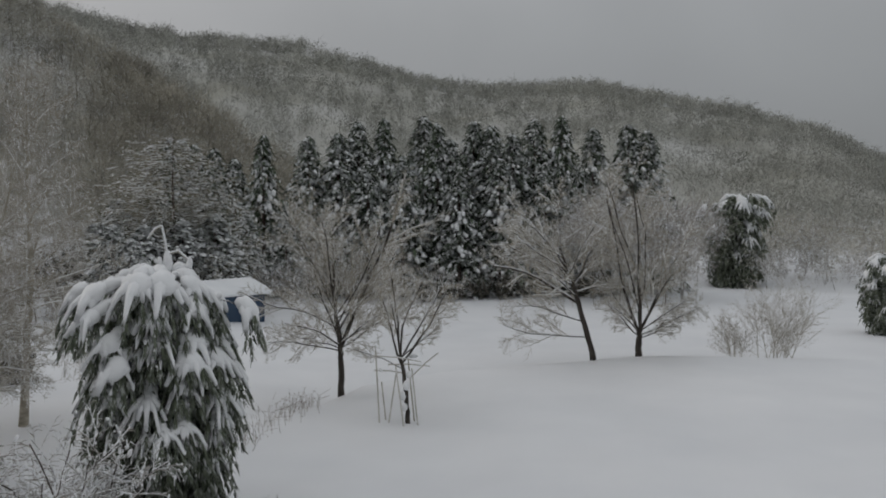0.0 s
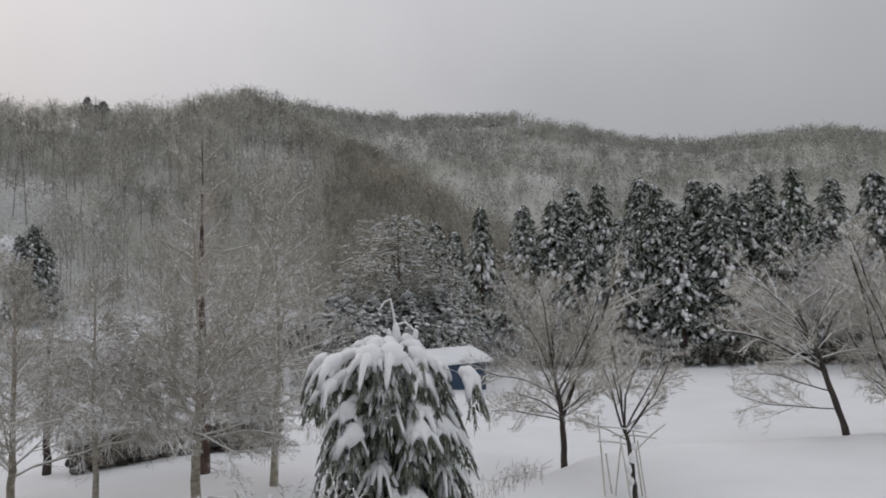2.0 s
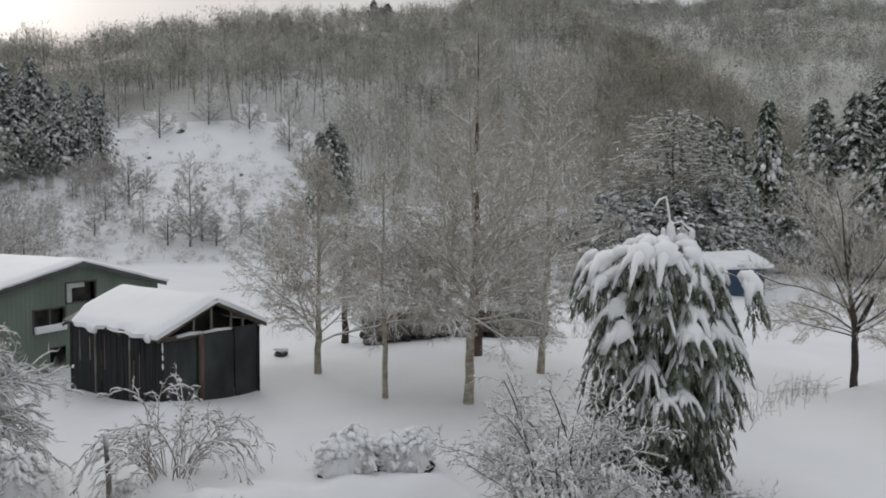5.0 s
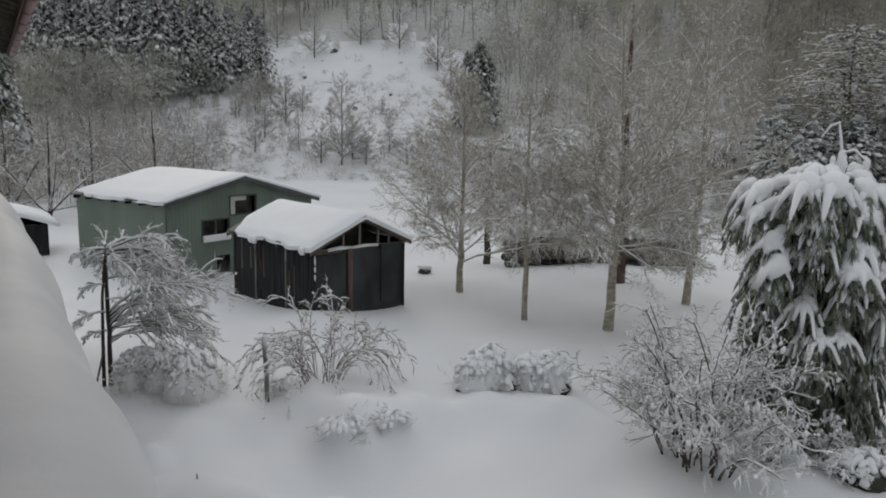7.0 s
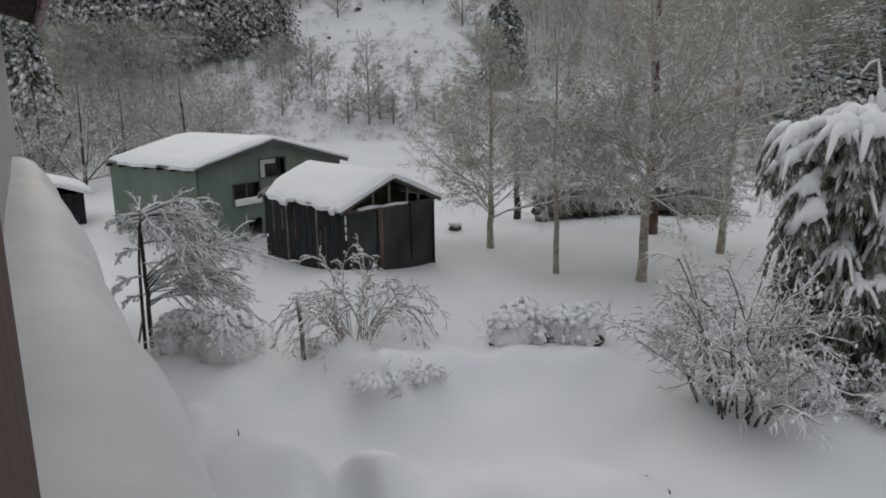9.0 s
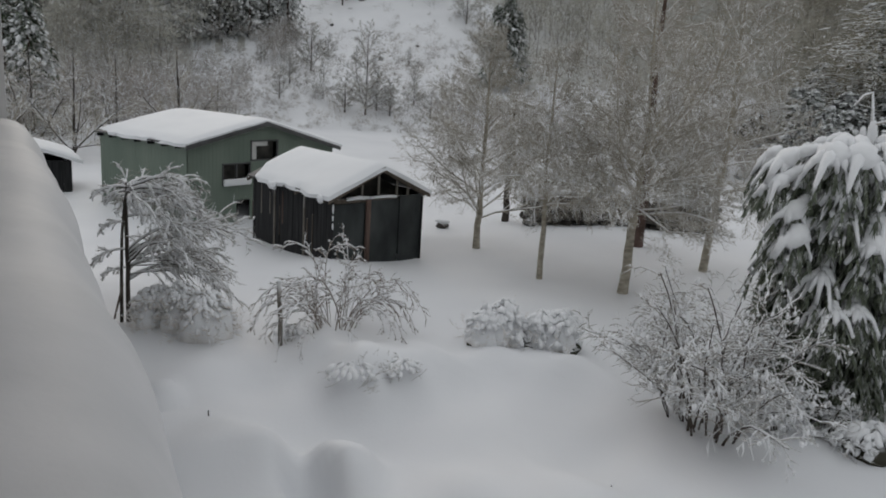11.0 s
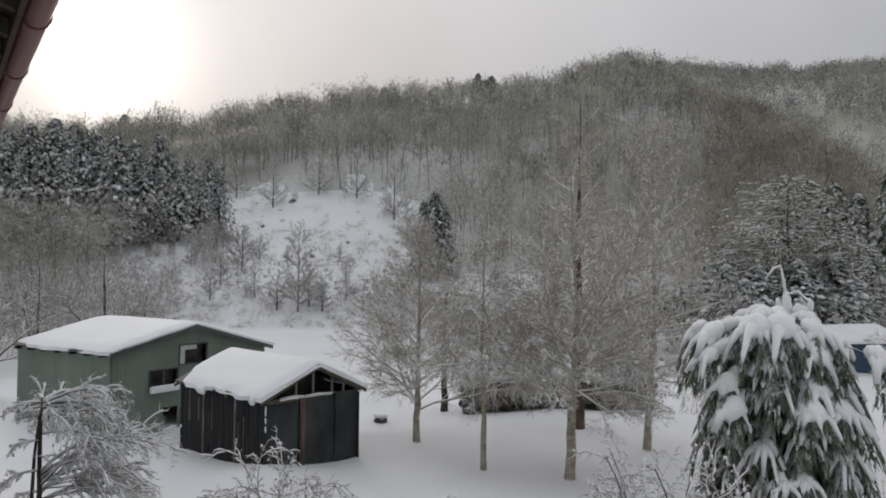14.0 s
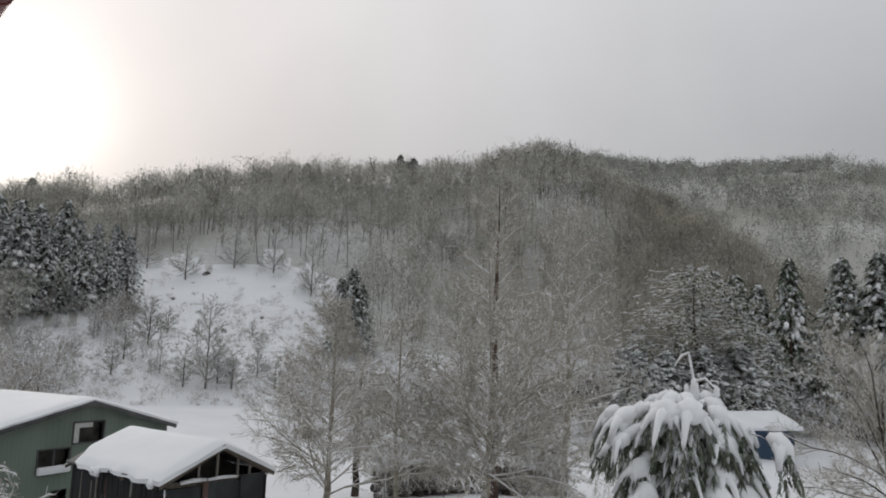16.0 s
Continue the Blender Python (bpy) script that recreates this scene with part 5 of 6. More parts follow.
rg = random.Random(15)
slope_kinds = [bare_tree("slope_tree", on_slope(az_, el_), "bare grey tree on the snowy slope", 400 + k, [(0, 0, 0, 0.11), (0.05, 0, 1.5, 0.09), (0, 0, h_, 0.015)],
                         whorl(rg, n_, 0.12, 0.95, (24, 62), (h_ * 0.5, h_ * 0.24), 0.05), SLOPE, M_STEM, M_HOAR, "trees on the slope", thin=0.024, dark=True)
               for k, (az_, el_, h_, n_) in enumerate([(54.4, -3.0, 8.0, 22), (47.4, 3.9, 7.8, 18), (58.4, -0.1, 4.6, 18)])]
for az_, el_, k, s_ in [(50.9, -2.2, 0, 0.5), (56.3, 4.6, 1, 0.9), (55.9, -2.9, 2, 0.75), (59.9, -1.1, 2, 0.7), (61.9, 0.2, 2, 0.5), (57.5, -2.0, 0, 0.45), (52.6, -3.0, 2, 0.7), (53.6, -2.6, 2, 0.85),
                        (49.6, -3.0, 2, 0.6), (48.7, -2.4, 0, 0.4), (58.9, 5.2, 1, 0.8), (53.0, 5.6, 1, 0.8), (50.2, 5.4, 1, 0.9), (60.6, -2.2, 2, 0.6), (57.2, 0.8, 2, 0.6),
                        (55.2, 0.4, 2, 0.45), (51.4, 0.8, 2, 0.4), (46.4, 2.2, 1, 0.7), (64.2, 0.6, 2, 0.4)]:
    copy_thing(slope_kinds[k], Matrix.Translation(on_slope(az_, el_)) @ Matrix.Rotation(rg.uniform(0, 6.28), 4, "Z") @ Matrix.Scale(s_, 4))


# ---- buildings ----
def snow_roof(x0, x1, y0, yr, y1, z0, zr, z1, thick, seed, bulge=0.12, worn=0.0):
    """Snow over a gabled roof whose ridge runs along x: a rounded, uneven blanket with overhanging edges."""
    acc, rng = Acc(), np.random.RandomState(seed)
    nx, ny = 28, 26
    xs, ys = np.linspace(0, 1, nx), np.linspace(0, 1, ny)
    top, low = [], []
    ph = rng.uniform(0, 6.28, 6)
    for u in xs:
        row, rowl = [], []
        for v in ys:
            x = x0 - bulge + (x1 - x0 + 2 * bulge) * u
            y = y0 - bulge + (y1 - y0 + 2 * bulge) * v
            # the far corner has slid off in a curve, and the eave edge hangs unevenly
            if worn and y < yr:
                back = worn * max(1 - u / 0.22, 0) ** 2 + 0.05 * math.sin(x * 2.3 + ph[4]) + 0.035 * math.sin(x * 6.1 + ph[5])
                y += back * (yr - y) / (yr - y0)
            base = z0 + (zr - z0) * (y - y0) / (yr - y0) if y < yr else zr + (z1 - zr) * (y - yr) / (y1 - yr)
            near = 1 - 0.12 * np.exp(-((y - yr) / 0.35) ** 2)
            eu, ev = min(u, 1 - u) * (x1 - x0), min(v, 1 - v) * (y1 - y0)
            e = min(1.0, math.sqrt(max(1 - (1 - min(eu / 0.42, 1)) ** 2, 0)) , math.sqrt(max(1 - (1 - min(ev / 0.42, 1)) ** 2, 0)))
            wob = (0.035 * math.sin(x * 1.1 + ph[0] + 0.6 * y) + 0.03 * math.sin(y * 1.6 + ph[1]) + 0.012 * math.sin(x * 3.1 + ph[2])) * thick / 0.35
            row.append((x + 0.04 * math.sin(y * 4 + ph[3]) * (u in (0, 1)), y + (0.05 * math.sin(x * 3.3 + ph[4]) + 0.04 * math.sin(x * 9.1 + ph[5])) * (v in (0, 1)), base + 0.03 + (thick + wob) * near * (0.22 + 0.78 * e)))
            rowl.append((x, y, base + 0.005 - 0.07 * (1 - e)))
        top.append(row)
        low.append(rowl)
    acc.grid([r[::-1] for r in top])
    acc.grid(low)
    for a, b_ in ((top[0], low[0]), (low[-1], top[-1]), ([r[-1] for r in top], [r[-1] for r in low]), ([r[0] for r in low], [r[0] for r in top])):
        acc.grid([a, b_])
    return acc


def roof_panel(x0, x1, ya, za, yb, zb, d=0.05):
    acc = Acc()
    acc.prism([(x0, ya, za), (x1, ya, za), (x1, yb, zb), (x0, yb, zb)], (0, 0, d))
    return acc


def frame_m(origin, xdir):
    x = Vector((xdir[0], xdir[1], 0)).normalized()
    y = Vector((-x.y, x.x, 0))
    m = Matrix(((x.x, y.x, 0, origin[0]), (x.y, y.y, 0, origin[1]), (0, 0, 1, origin[2]), (0, 0, 0, 1)))
    return m


def strip(y0, y1, z0, top, x=0.0, ribs=3, thick=0.04):
    """A ribbed sheet of a gable wall; top(y) is its upper edge."""
    acc = Acc()
    acc.prism([(x, y0, z0), (x, y1, z0), (x, y1, top(y1)), (x, y0, top(y0))], (-thick, 0, 0))
    for k in range(ribs):
        y = y0 + (y1 - y0) * (k + 0.5) / ribs
        acc.prism([(x + 0.007, y - 0.02, z0), (x + 0.007, y + 0.02, z0), (x + 0.007, y + 0.015, top(y + 0.015)), (x + 0.007, y - 0.015, top(y - 0.015))], (-0.02, 0, 0))
    return acc


# the green barn: origin at the near corner of its gable front, x out of the front, y along it
W_, D_, ZA, ZR, ZB, YR = 7.25, 5.3, 2.70, 3.42, 2.42, 3.4
barn = thing("barn", frame_m((-25.7, 10.9, 0), (0.972, 0.233)), "green sheet-metal barn under a thick blanket of snow", "barn")


def gable_top(y):
    return (ZA + (ZR - ZA) * y / YR if y < YR else ZR + (ZB - ZR) * (y - YR) / (W_ - YR)) - 0.03


cuts = [0, 0.5, 1.0, 1.5, 2.15, 2.81, 3.4, 4.17, 4.7, 5.3, 5.9, 6.5, W_]
for y0, y1 in zip(cuts, cuts[1:]):
    gaps = []
    if 1.5 <= y0 < 2.8:
        gaps = [(1.13, 1.94)]
        if y0 > 2:
            gaps = [(-0.9, 0.55), (1.13, 1.94)]
    elif 2.8 <= y0 < 4.1:
        gaps = [(1.98, 2.75)]
    z = -0.9
    for a, b_ in gaps:
        if a > z:
            part("wall_panel", strip(y0, y1, z, lambda y, a=a: a), M_GREEN, barn)
        z = b_
    part("wall_panel", strip(y0, y1, z, gable_top), M_GREEN, barn)
for k in range(9):
    x1 = -D_ * k / 9
    x0 = -D_ * (k + 1) / 9
    acc = Acc()
    acc.box(x0, 0.0, -0.6, x1, 0.04, ZA - 0.03)
    for j in range(3):
        x = x0 + (x1 - x0) * (j + 0.5) / 3
        acc.box(x - 0.02, -0.007, -0.6, x + 0.02, 0.0, ZA - 0.04)
    part("wall_panel", acc, M_GREEN, barn)
acc = Acc()
acc.box(-D_, W_ - 0.04, -0.6, -0.05, W_, ZB - 0.03)
acc.prism([(-D_, 0.04, -0.6), (-D_, W_ - 0.04, -0.6), (-D_, W_ - 0.04, ZB - 0.03), (-D_, YR, ZR - 0.03), (-D_, 0.04, ZA - 0.03)], (0.04, 0, 0))
part("back_wall", acc, M_GREEN, barn)
part("roof", roof_panel(-D_ - 0.05, 0.25, -0.22, ZA - 0.045, YR, ZR), M_TIN, barn)
part("roof", roof_panel(-D_ - 0.05, 0.25, YR, ZR, W_ + 0.2, ZB - 0.07), M_TIN, barn)
for y0, z0, y1, z1 in ((-0.25, ZA - 0.06, YR, ZR), (YR, ZR, W_ + 0.2, ZB - 0.075)):
    acc = Acc()
    acc.prism([(0.255, y0, z0 - 0.11), (0.255, y1, z1 - 0.11), (0.255, y1, z1 + 0.04), (0.255, y0, z0 + 0.04)], (0.03, 0, 0))
    part("bargeboard", acc, M_TIN, barn)
# rafter ends take the same near-black as the doorway
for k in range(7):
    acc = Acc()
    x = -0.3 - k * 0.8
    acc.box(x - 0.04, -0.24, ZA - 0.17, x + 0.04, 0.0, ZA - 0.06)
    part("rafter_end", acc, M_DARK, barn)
part("roof_snow", snow_roof(-D_ - 0.02, 0.22, -0.2, YR, W_ + 0.2, ZA, ZR + 0.05, ZB, 0.13, 3, 0.05, 0.3), M_SNOW, barn, "thick rounded snow", smooth=True)
for (y0, y1, z0, z1, snowy) in ((1.5, 2.81, 1.13, 1.94, True), (2.81, 4.17, 1.98, 2.75, False)):
    w = part("window", Acc(), M_DARK, barn)
    # a dark sheet behind the opening stands in for the unlit inside
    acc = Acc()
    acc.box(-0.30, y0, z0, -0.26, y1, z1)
    part("interior_shade", acc, M_INSIDE, w)
    acc = Acc()
    for a in ((y0, z0, y0 + 0.05, z1), (y1 - 0.05, z0, y1, z1), (y0 + 0.05, z1 - 0.05, y1 - 0.05, z1), (y0 + 0.05, z0, y1 - 0.05, z0 + 0.05)):
        acc.box(-0.06, a[0], a[1], 0.03, a[2], a[3])
    part("frame", acc, M_TIN, w)
    if snowy:
        acc = Acc()
        acc.box(0.0, y0 + 0.02, z0 - 0.02, 0.14, y1 - 0.02, z0 + 0.24)
        bevelled(part("sill_snow", acc, M_SNOW, w, "snow heaped on the sill", smooth=True), 0.06, 3)
        acc = Acc()
        acc.box(-0.06, (y0 + y1) / 2 - 0.03, z0 + 0.05, 0.02, (y0 + y1) / 2 + 0.03, z1 - 0.05)
        part("mullion", acc, M_TIN, w)
    else:
        acc = Acc()
        acc.box(-0.05, y0 + 0.05, z0 + 0.05, -0.02, y0 + 0.30, z1 - 0.05)
        acc.box(-0.05, y0 + 0.30, z1 - 0.22, -0.02, y0 + 0.85, z1 - 0.05)
        part("pale_board", acc, M_PALE, w, "pale torn board")
# black sheets inside the doorway, their colour standing in for its shade
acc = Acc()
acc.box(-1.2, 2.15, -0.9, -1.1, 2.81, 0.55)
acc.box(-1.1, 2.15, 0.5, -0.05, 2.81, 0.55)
part("doorway", acc, M_DARK, barn, "low doorway backed by shade-black sheets")

# the black boarded shed in front of it: origin at the near corner, x out of the gable front, y along it
SW, SD, SA, SR = 3.3, 4.6, 2.08, 2.82
shed = thing("wood_shed", Matrix.Translation((-17.9, 11.75, 0)), "blackened board shed with an open gable under thick snow", "shed")
rg = random.Random(14)
for y0, y1, top, back in ((0.0, 1.12, 1.8, 0.0), (1.12, 1.34, 1.8, 0.05), (1.34, 2.3, 1.86, 0.01), (2.3, 2.42, 1.93, 0.03), (2.42, 3.06, 1.95, 0.0), (3.06, SW, 1.97, 0.012)):
    acc = Acc()
    acc.box(-0.03 - back, y0, -0.35, -back, y1 - 0.012, top)
    part("sheet_panel", acc, M_SHEET, shed, "dull blue-black sheet")
x = -0.05
while x > -SD + 0.05:
    w = min(rg.uniform(0.2, 0.36), SD + x)
    acc = Acc()
    q = rg.uniform(-0.012, 0.015)
    acc.box(x - w + (0.008 if rg.random() < 0.75 else 0.03), q, -0.35, x, q + 0.03, SA - 0.08)
    part("plank", acc, M_BOARD, shed)
    if rg.random() < 0.45:
        acc = Acc()
        top = rg.uniform(1.2, SA - 0.15)
        acc.box(x - w - 0.015, q - 0.022, top - rg.uniform(0.6, 1.4), x - w + 0.02, q - 0.004, top)
        part("batten", acc, rg.choice((M_REDPOST, M_GREYWOOD, M_WOOD)), shed, "weathered batten over the joint")
    x -= w
for nm, b_ in (("back_wall", (-SD - 0.03, 0, -0.35, -SD, SW, SA)), ("side_wall", (-SD, SW - 0.03, -0.35, -0.03, SW, SA - 0.05))):
    acc = Acc()
    acc.box(*b_)
    part(nm, acc, M_BOARD, shed)
for (px, py, mat, h) in ((0.04, 1.17, M_REDPOST, 1.9), (0.03, -0.06, M_BOARD, 1.9), (0.03, SW - 0.1, M_BOARD, 1.9), (-1.45, -0.07, M_GREYWOOD, 1.85), (-3.2, -0.07, M_GREYWOOD, 1.85)):
    acc = Acc()
    acc.tube([(px + 0.02, py + 0.05, -0.3), (px + 0.03, py + 0.04, h * 0.5), (px + 0.02, py + 0.05, h)], [0.085 if py > 1 and py < 2 else 0.035] * 3, 7, True)
    part("post", acc, mat, shed, smooth=True)
for z0, z1 in ((1.12, 1.3), (1.36, 1.52), (1.56, 1.84)):
    acc = Acc()
    acc.tube([(0.085, -0.015, z0), (0.09, -0.02, (z0 + z1) / 2), (0.08, -0.015, z1)], [0.012, 0.028, 0.018], 6, True)
    part("post_snow", acc, M_SNOW, shed, "blown snow stuck to the corner post", smooth=True)
acc = Acc()
acc.box(-0.10, 0.0, 1.82, -0.03, SW, 1.94)
part("tie_beam", acc, M_WOOD, shed)
# added partition whose dim colour stands in for shade in the gable
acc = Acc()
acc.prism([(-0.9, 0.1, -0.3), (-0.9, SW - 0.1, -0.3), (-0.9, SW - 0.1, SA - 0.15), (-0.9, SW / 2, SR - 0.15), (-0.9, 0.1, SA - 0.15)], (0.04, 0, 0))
part("inner_wall", acc, M_INSIDE, shed, "added inner boards coloured with the dimness inside")
for y0, y1, q in ((0.5, 1.3, 0.05), (1.35, 2.3, 0.04)):
    acc = Acc()
    acc.tube([(-0.03, y0, 1.93), (-0.02, (y0 + y1) / 2, 1.94 + q * 0.4), (-0.03, y1, 1.93)], [q, q * 1.2, q], 6, True)
    part("beam_snow", acc, M_SNOW, shed, "line of snow on the beam", smooth=True)
for y in (1.06, 1.65, 2.33, 2.75):
    acc = Acc()
    top = SA + (SR - SA) * (1 - abs(y - SW / 2) / (SW / 2)) - 0.06
    acc.box(-0.1, y - 0.03, 1.94, -0.04, y + 0.03, top)
    part("stud", acc, M_GREYWOOD, shed)
for x in (-0.05, -1.6, -3.2, -SD + 0.05):
    for y0, y1 in ((-0.25, SW / 2), (SW + 0.1, SW / 2)):
        acc = Acc()
        z0, z1 = SA - 0.10, SR
        acc.prism([(x - 0.04, y0, z0 - 0.10), (x - 0.04, y1, z1 - 0.10), (x - 0.04, y1, z1), (x - 0.04, y0, z0)], (0.08, 0, 0))
        part("rafter", acc, M_WOOD, shed)
part("roof", roof_panel(-SD - 0.05, 0.18, -0.2, SA - 0.075, SW / 2, SR), M_TIN, shed)
part("roof", roof_panel(-SD - 0.05, 0.18, SW / 2, SR, SW + 0.12, SA - 0.075), M_TIN, shed)
for y0, y1 in ((-0.25, SW / 2), (SW + 0.13, SW / 2)):
    acc = Acc()
    acc.prism([(0.185, y0, SA - 0.21), (0.185, y1, SR - 0.10), (0.185, y1, SR + 0.04), (0.185, y0, SA - 0.07)], (0.03, 0, 0))
    part("bargeboard", acc, M_WOOD, shed)
part("roof_snow", snow_roof(-SD - 0.05, 0.18, -0.2, SW / 2, SW + 0.1, SA - 0.02, SR + 0.02, SA - 0.02, 0.12, 7, 0.06, 0.75), M_SNOW, shed, "thick overhanging snow", smooth=True)
for k, x in enumerate((-2.9, -2.7, -0.1)):
    acc = Acc()
    acc.lump((x, -0.33, SA - 0.10), 0.13, 0.09, 0.12, rg, 4, 7, 0, 0.3)
    part("snow_drip", acc, M_SNOW, shed, "lump of snow hanging from the eave", smooth=True)

# the blue shed at the field
bshed = thing("blue_shed", frame_m((-15.3, 47.7, -0.5), (0.56, 0.83)), "small blue sheet-metal shed with a snowy roof", "shed")
for k in range(11):
    acc = Acc()
    acc.box(k * 0.5, 0, -0.4, k * 0.5 + 0.49, 0.04, 2.15)
    for j in range(3):
        acc.box(k * 0.5 + 0.1 + 0.15 * j, -0.015, -0.4, k * 0.5 + 0.14 + 0.15 * j, 0, 2.13)
    part("wall_panel", acc, M_BLUE, bshed)
acc = Acc()
acc.prism([(5.5, 0, -0.4), (5.5, 3.4, -0.4), (5.5, 3.4, 2.15), (5.5, 1.7, 2.75), (5.5, 0, 2.15)], (-0.04, 0, 0))
acc.prism([(0, 0.04, -0.4), (0, 3.4, -0.4), (0, 3.4, 2.15), (0, 1.7, 2.75), (0, 0.04, 2.15)], (0.04, 0, 0))
acc.box(0.04, 3.36, -0.4, 5.46, 3.4, 2.15)
part("walls", acc, M_BLUE, bshed)
part("roof", roof_panel(-0.2, 5.75, -0.25, 2.1, 1.7, 2.8), M_TIN, bshed)
part("roof", roof_panel(-0.2, 5.75, 1.7, 2.8, 3.65, 2.1), M_TIN, bshed)
part("roof_snow", snow_roof(-0.2, 5.75, -0.25, 1.7, 3.65, 2.15, 2.85, 2.15, 0.26, 11), M_SNOW, bshed, "smooth thick snow", smooth=True)

# a dark hut beyond the barn's corner
hut = thing("dark_hut", frame_m((-33.0, 9.2, -0.45), (0.985, -0.17)), "small dark wooden hut with a snowy roof", "shed")
for k in range(8):
    acc = Acc()
    acc.box(-0.03, -2.4 + 0.3 * k, -0.4, 0, -2.4 + 0.3 * k + 0.29, 1.75)
    part("plank", acc, M_BOARD, hut)
acc = Acc()
acc.box(-2.6, -0.03, -0.4, -0.03, 0, 1.75)
acc.box(-2.6, -2.4, -0.4, -0.03, -2.37, 1.75)
acc.box(-2.63, -2.4, -0.4, -2.6, 0, 1.75)
part("walls", acc, M_BOARD, hut)
part("roof", roof_panel(-2.8, 0.2, -2.6, 1.72, -1.2, 2.2), M_TIN, hut)
part("roof", roof_panel(-2.8, 0.2, -1.2, 2.2, 0.25, 1.72), M_TIN, hut)
part("roof_snow", snow_roof(-2.8, 0.2, -2.6, -1.2, 0.25, 1.76, 2.25, 1.76, 0.18, 13), M_SNOW, hut, "thick snow", smooth=True)

# a dark low stone bank behind the birches
bank = thing("stone_bank", Matrix.Translation((0, 0, 0)), "low dark stone retaining wall capped with snow", "wall")
rg = random.Random(17)
p0, p1, p2 = Vector((-20.0, 22.0)), Vector((-18.6, 25.6)), Vector((-15.9, 29.6))
caps = []
for a, c in ((p0, p1), (p1, p2)):
    n = int((c - a).length / 0.55)
    for k in range(n):
        q = a + (c - a) * ((k + 0.5) / n)
        gz_ = ground_z(q.x, q.y)
        for lvl in range(4):
            acc = Acc()
            acc.lump((q.x + rg.uniform(-0.08, 0.08), q.y + rg.uniform(-0.08, 0.08), gz_ + 0.08 + lvl * 0.30), 0.40, 0.30, 0.20, rg, 3, 6, rg.uniform(0, 3))
            part("stone", acc, M_BANK, bank)
        caps.append((q.x, q.y, gz_ + 1.2))
acc = Acc()
acc.tube([(p[0] - 0.22, p[1] + 0.1, p[2] + 0.04) for p in caps], [0.15 + 0.03 * math.sin(i * 1.7) for i in range(len(caps))], 8, True)
part("snow_cap", acc, M_SNOW, bank, "rounded snow on top", smooth=True)
acc = Acc()
acc.tube([(p[0] - 0.05, p[1] + 0.03, p[2] - 0.66) for p in caps], [0.55] * len(caps), 4, True)
part("rubble_core", acc, M_BANK, bank)

# ---- the house that the view is taken from: x along its wall, y outward ----
house = thing("house", Matrix.Rotation(radians(-12.83), 4, "Z"), "house wall with deep eave, brown gutter and snowy lower roof", "house")
# wall out of view, kept pale as a reflector for the snow beside it
acc = Acc()
acc.box(-19.6, -0.55, -0.3, 5.0, -0.32, 7.1)
part("wall", acc, M_WALL_BOUNCE, house)
acc = Acc()
acc.box(-19.6, -6.5, -0.3, -19.4, -0.55, 7.1)
part("end_wall", acc, M_WALL_BOUNCE, house)
acc = Acc()
acc.prism([(-20.2, 0.365, 6.98), (5.0, 0.365, 6.98), (5.0, -3.2, 8.3), (-20.2, -3.2, 8.3)], (0, 0, 0.07))
part("roof", acc, M_REDWOOD, house, "dark roof boarding")
acc = Acc()
acc.box(-20.2, 0.325, 6.86, 5.0, 0.355, 7.03)
part("fascia", acc, M_REDWOOD, house)
for k in range(46):
    acc = Acc()
    x = -20.1 + k * 0.545
    acc.prism([(x, 0.32, 6.88), (x, -0.32, 7.12), (x, -0.32, 7.225), (x, 0.32, 6.985)], (0.06, 0, 0))
    part("rafter", acc, M_WOOD, house)
acc = Acc()
rows = []
for i in range(9):
    t = math.pi * (1 + i / 8)
    rows.append([(x, 0.43 + 0.07 * math.cos(t), 6.93 + 0.085 * math.sin(t)) for x in np.linspace(-20.25, 5.0, 30)])
acc.grid(rows)
gut = part("gutter", acc, M_GUTTER, house, "weathered reddish brown gutter", smooth=True)
sol = gut.modifiers.new("thick", "SOLIDIFY")
sol.thickness = 0.006
for k in range(19):
    x = -20.0 + k * 1.37
    acc = Acc()
    pts = [(x, 0.43 + 0.08 * math.cos(math.pi * (1 + i / 8)), 6.93 + 0.095 * math.sin(math.pi * (1 + i / 8))) for i in range(9)]
    acc.tube(pts, [0.008] * 9, 4, True)
    part("gutter_bracket", acc, M_GUTTER, house)
acc = Acc()
acc.prism([(-14.2, 0.34, 3.30), (5.0, 0.34, 3.30), (5.0, -0.32, 3.55), (-14.2, -0.32, 3.55)], (0, 0, 0.06))
part("lower_roof", acc, M_TIN, house)
acc = Acc()
acc.box(-1.9, -0.32, 4.1, -0.75, -0.135, 6.2)
bevelled(part("shutter_box", acc, M_REDWOOD, house, "dark brown wooden shutter box"), 0.01)
acc = Acc()
prof = [(-0.32, 4.38), (-0.15, 4.37), (0.02, 4.34), (0.18, 4.27), (0.29, 4.15), (0.37, 4.02), (0.425, 3.87), (0.455, 3.71), (0.45, 3.53), (0.37, 3.38), (0.0, 3.45), (-0.32, 3.58)]
rows = []
for i in range(90):
    x = 5.0 - 19.3 * i / 89
    s = -x
    k = float(np.interp(s, (4.0, 6.8, 9.5, 12.0, 14.3), (1.0, 0.93, 0.85, 0.74, 0.5)))
    lift = 0.07 * max(0, min((s - 5) / 7, 1))
    w = 0.02 * math.sin(x * 1.3) + 0.012 * math.sin(x * 3.1 + 1)
    rows.append([(x, -0.32 + (y + 0.32) * k + w * (j > 2), 3.5 + (z - 3.5) * (0.6 + 0.4 * min(1, (14.4 - s) / 0.8)) + (lift + w if z > 3.6 else 0)) for j, (y, z) in enumerate(prof)])
acc.grid(rows)
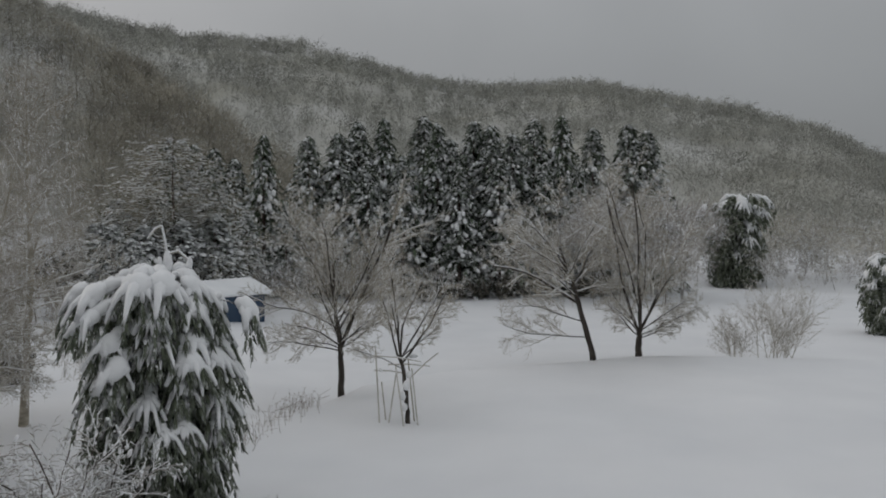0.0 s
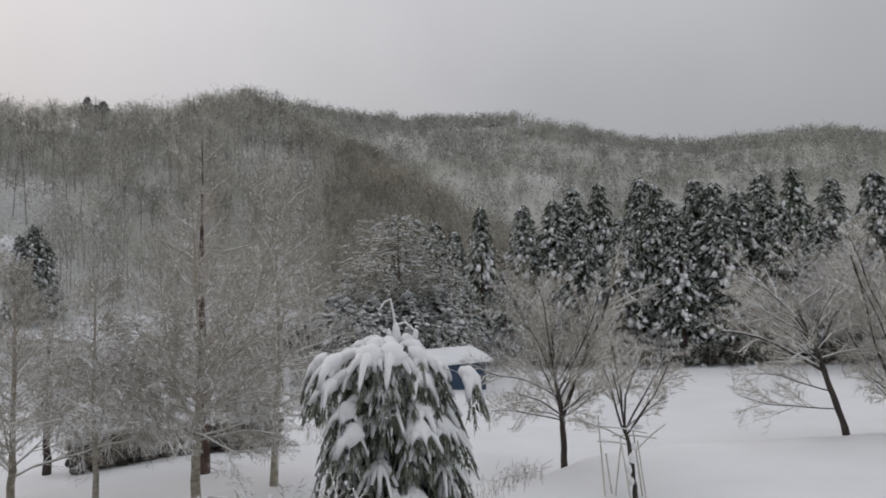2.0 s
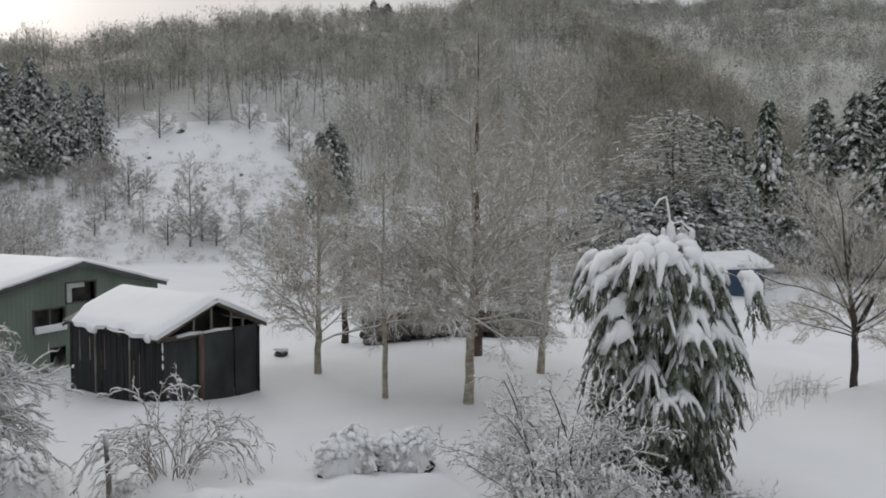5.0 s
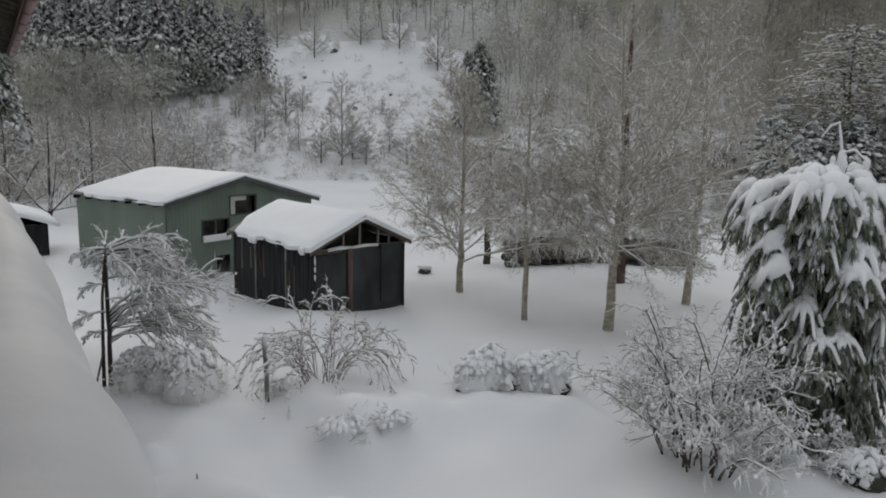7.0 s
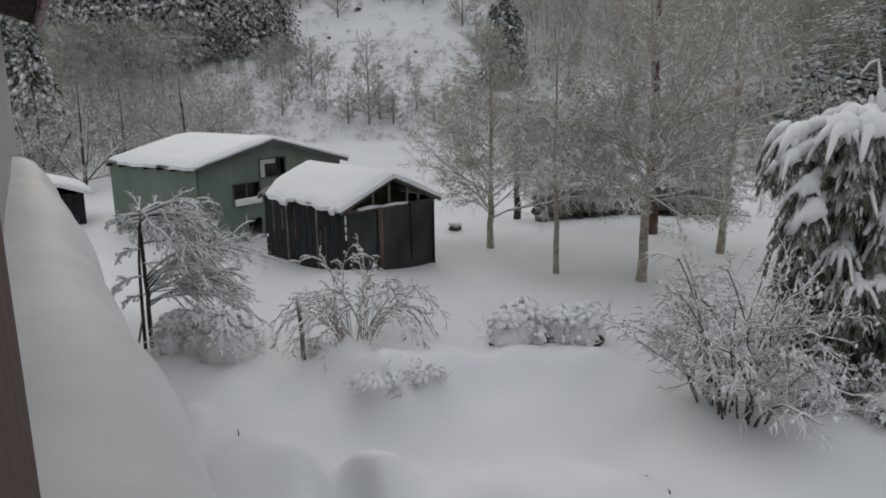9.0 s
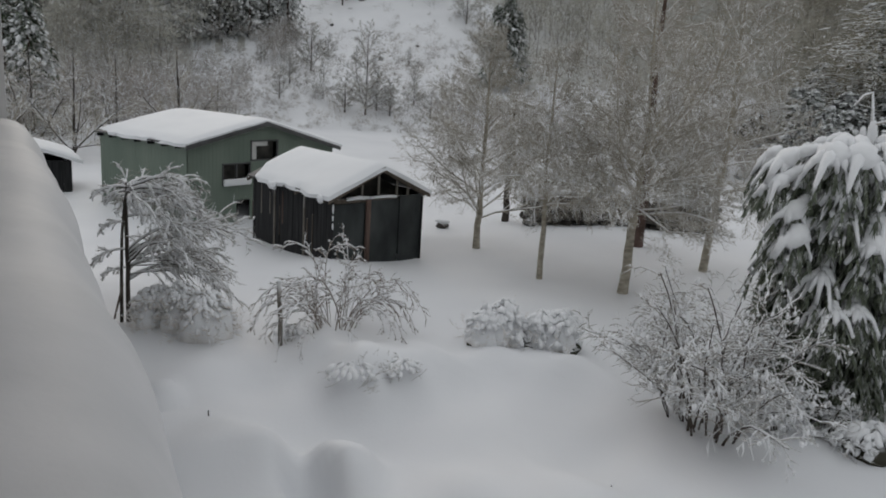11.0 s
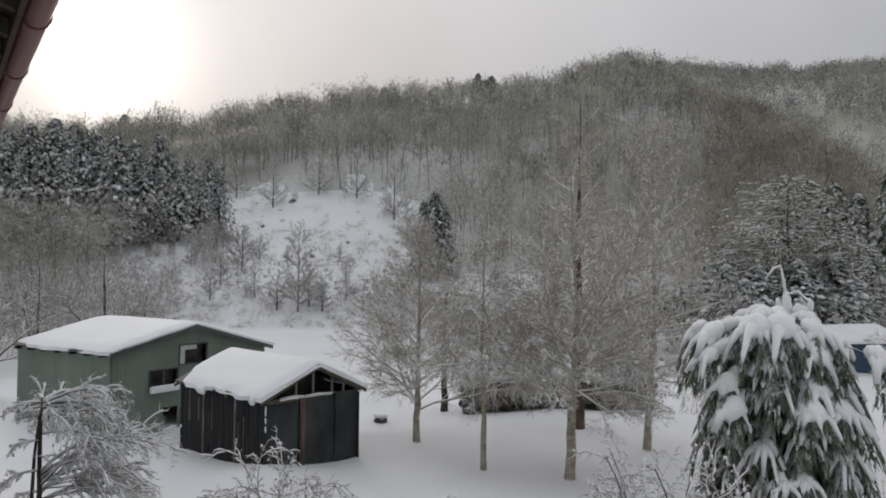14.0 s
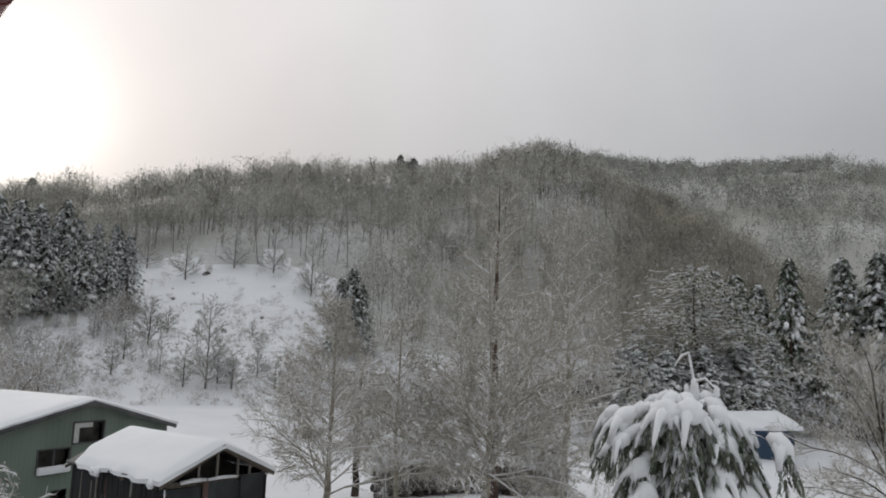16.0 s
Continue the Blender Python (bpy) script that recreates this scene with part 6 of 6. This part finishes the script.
# this snow's grey carries painted shade from the eave above
tagged(part("roof_snow", acc, M_SNOW_EAVE_SHADE, None, "", smooth=True), "deep smooth snow lying on the lower roof", "snow").matrix_world = house.matrix_world.copy()

# ---- small things in the yard and on the field ----
pole = thing("pole", Matrix.Translation(stand(60.4, 14.7)), "grey weathered wooden post leaning in the snow", "post")
acc = Acc()
acc.tube([(0, 0, -0.3), (-0.03, 0, 0.6), (-0.10, 0.0, 1.26)], [0.05, 0.048, 0.045], 8, True)
part("shaft", acc, M_GREYWOOD, pole, smooth=True)
acc = Acc()
acc.lump((-0.10, 0, 1.28), 0.055, 0.055, 0.04, rg, 3, 7)
part("snow_cap", acc, M_SNOW, pole, smooth=True)
# stakes round the small tree
st = thing("stake_frame", Matrix.Translation(stand(2.9, 22.6)), "frame of thin wooden stakes tied round a young tree", "stakes")
for (x0, y0, x1, y1, h) in ((-0.72, -0.1, -0.85, -0.1, 2.35), (-0.55, 0.3, -0.7, 0.3, 1.2), (0.02, -0.3, -0.25, -0.1, 1.75), (0.42, -0.1, 0.22, 0, 1.65), (0.3, 0.4, 0.1, 0.2, 1.9), (-0.5, 0, -0.25, 0.1, 1.5)):
    acc = Acc()
    acc.tube([(x0, y0, -0.2), (x1, y1, h)], [0.028, 0.022], 6, True)
    part("stake", acc, M_TWIG, st)
for (a, c) in (((-0.95, -0.1, 2.05), (0.5, 0.0, 1.85)), ((-0.5, 0.1, 1.75), (0.75, 0.1, 1.7)), ((-0.9, 0, 1.6), (0.1, 0.2, 1.45)), ((0.2, 0, 1.4), (1.0, 0.1, 2.1))):
    acc = Acc()
    acc.tube([a, tuple((a[i] + c[i]) / 2 + (0.04 if i == 2 else 0) for i in range(3)), c], [0.022, 0.024, 0.018], 6, True)
    part("crossbar", acc, M_TWIG, st)
acc = Acc()
acc.lump((0.25, 0.1, 2.0), 0.14, 0.11, 0.08, rg, 3, 7)
part("snow_cap", acc, M_SNOW, st, smooth=True)
for x, y, z, q in ((0.0, -0.08, 0.5, 0.11), (-0.05, -0.1, 0.85, 0.12), (0.06, -0.08, 1.15, 0.13), (-0.7, -0.1, 1.62, 0.06), (0.12, 0.02, 1.45, 0.10)):
    acc = Acc()
    acc.lump((x, y, z), q * 0.8, q * 0.7, q * 1.3, rg, 4, 8)
    part("snow_clump", acc, M_SNOW_CLUMP, st, smooth=True)
rock = thing("boulder", Matrix.Translation(stand(48.3, 28.6)), "dark boulder capped with rounded snow", "rock")
acc = Acc()
acc.lump((0, 0, 0.08), 0.28, 0.22, 0.18, rg, 4, 8)
part("stone", acc, M_BANK, rock)
acc = Acc()
acc.lump((0.02, 0, 0.24), 0.31, 0.25, 0.09, rg, 4, 9)
part("snow_cap", acc, M_SNOW, rock, smooth=True)
# rocks showing on the open slope
for az_, d_, s_ in ((53.4, 100, 0.8), (54.9, 121, 1.1), (57.0, 112, 0.6), (50.8, 106, 0.6)):
    rk = thing("slope_rock", Matrix.Translation(stand(az_, d_)), "dark rock poking out of the snowy slope", "rock", "rocks on the slope")
    acc = Acc()
    acc.lump((0, 0, 0.1), s_ * 0.6, s_ * 0.45, s_ * 0.55, rg, 4, 8, d_)
    part("stone", acc, M_ROCK, rk)
# dry stalks along the bank of the field
acc = Acc()
rg = random.Random(23)
for k in range(110):
    t = rg.random()
    at = stand(14.8 - 5.4 * t + rg.gauss(0, 0.5), 20.5 + 4.8 * t + rg.gauss(0, 0.6))
    h = rg.uniform(0.25, 0.8)
    acc.tube([(at.x, at.y, at.z - 0.05), (at.x + rg.gauss(0, 0.09), at.y, at.z + h * 0.6), (at.x + rg.gauss(0, 0.24), at.y, at.z + h * rg.uniform(0.7, 1.0))], [0.009, 0.008, 0.005], 3)
tagged(part("dry_stalks", acc, M_TWIG_SNOWY), "thin dry stalks poking out of the snow", "grass", kind="stuff")
# bits of twig poking out of the snow
rg = random.Random(29)
for x, y, h in ((-10.41, 4.68, 0.13), (-5.62, 8.45, 0.05), (-5.11, 8.26, 0.08), (-8.2, 5.1, 0.10), (-12.6, 7.9, 0.12)):
    tw = thing("twig", Matrix.Translation((x, y, ground_z(x, y))), "short dark twig poking out of the snow", "twig", "twigs in the snow")
    acc = Acc()
    acc.tube([(0, 0, -0.05), (rg.uniform(-0.03, 0.03), rg.uniform(-0.03, 0.03), h * 0.6), (rg.uniform(-0.07, 0.07), rg.uniform(-0.07, 0.07), h)], [0.011, 0.010, 0.006], 5, True)
    part("stalk", acc, M_BARK, tw)
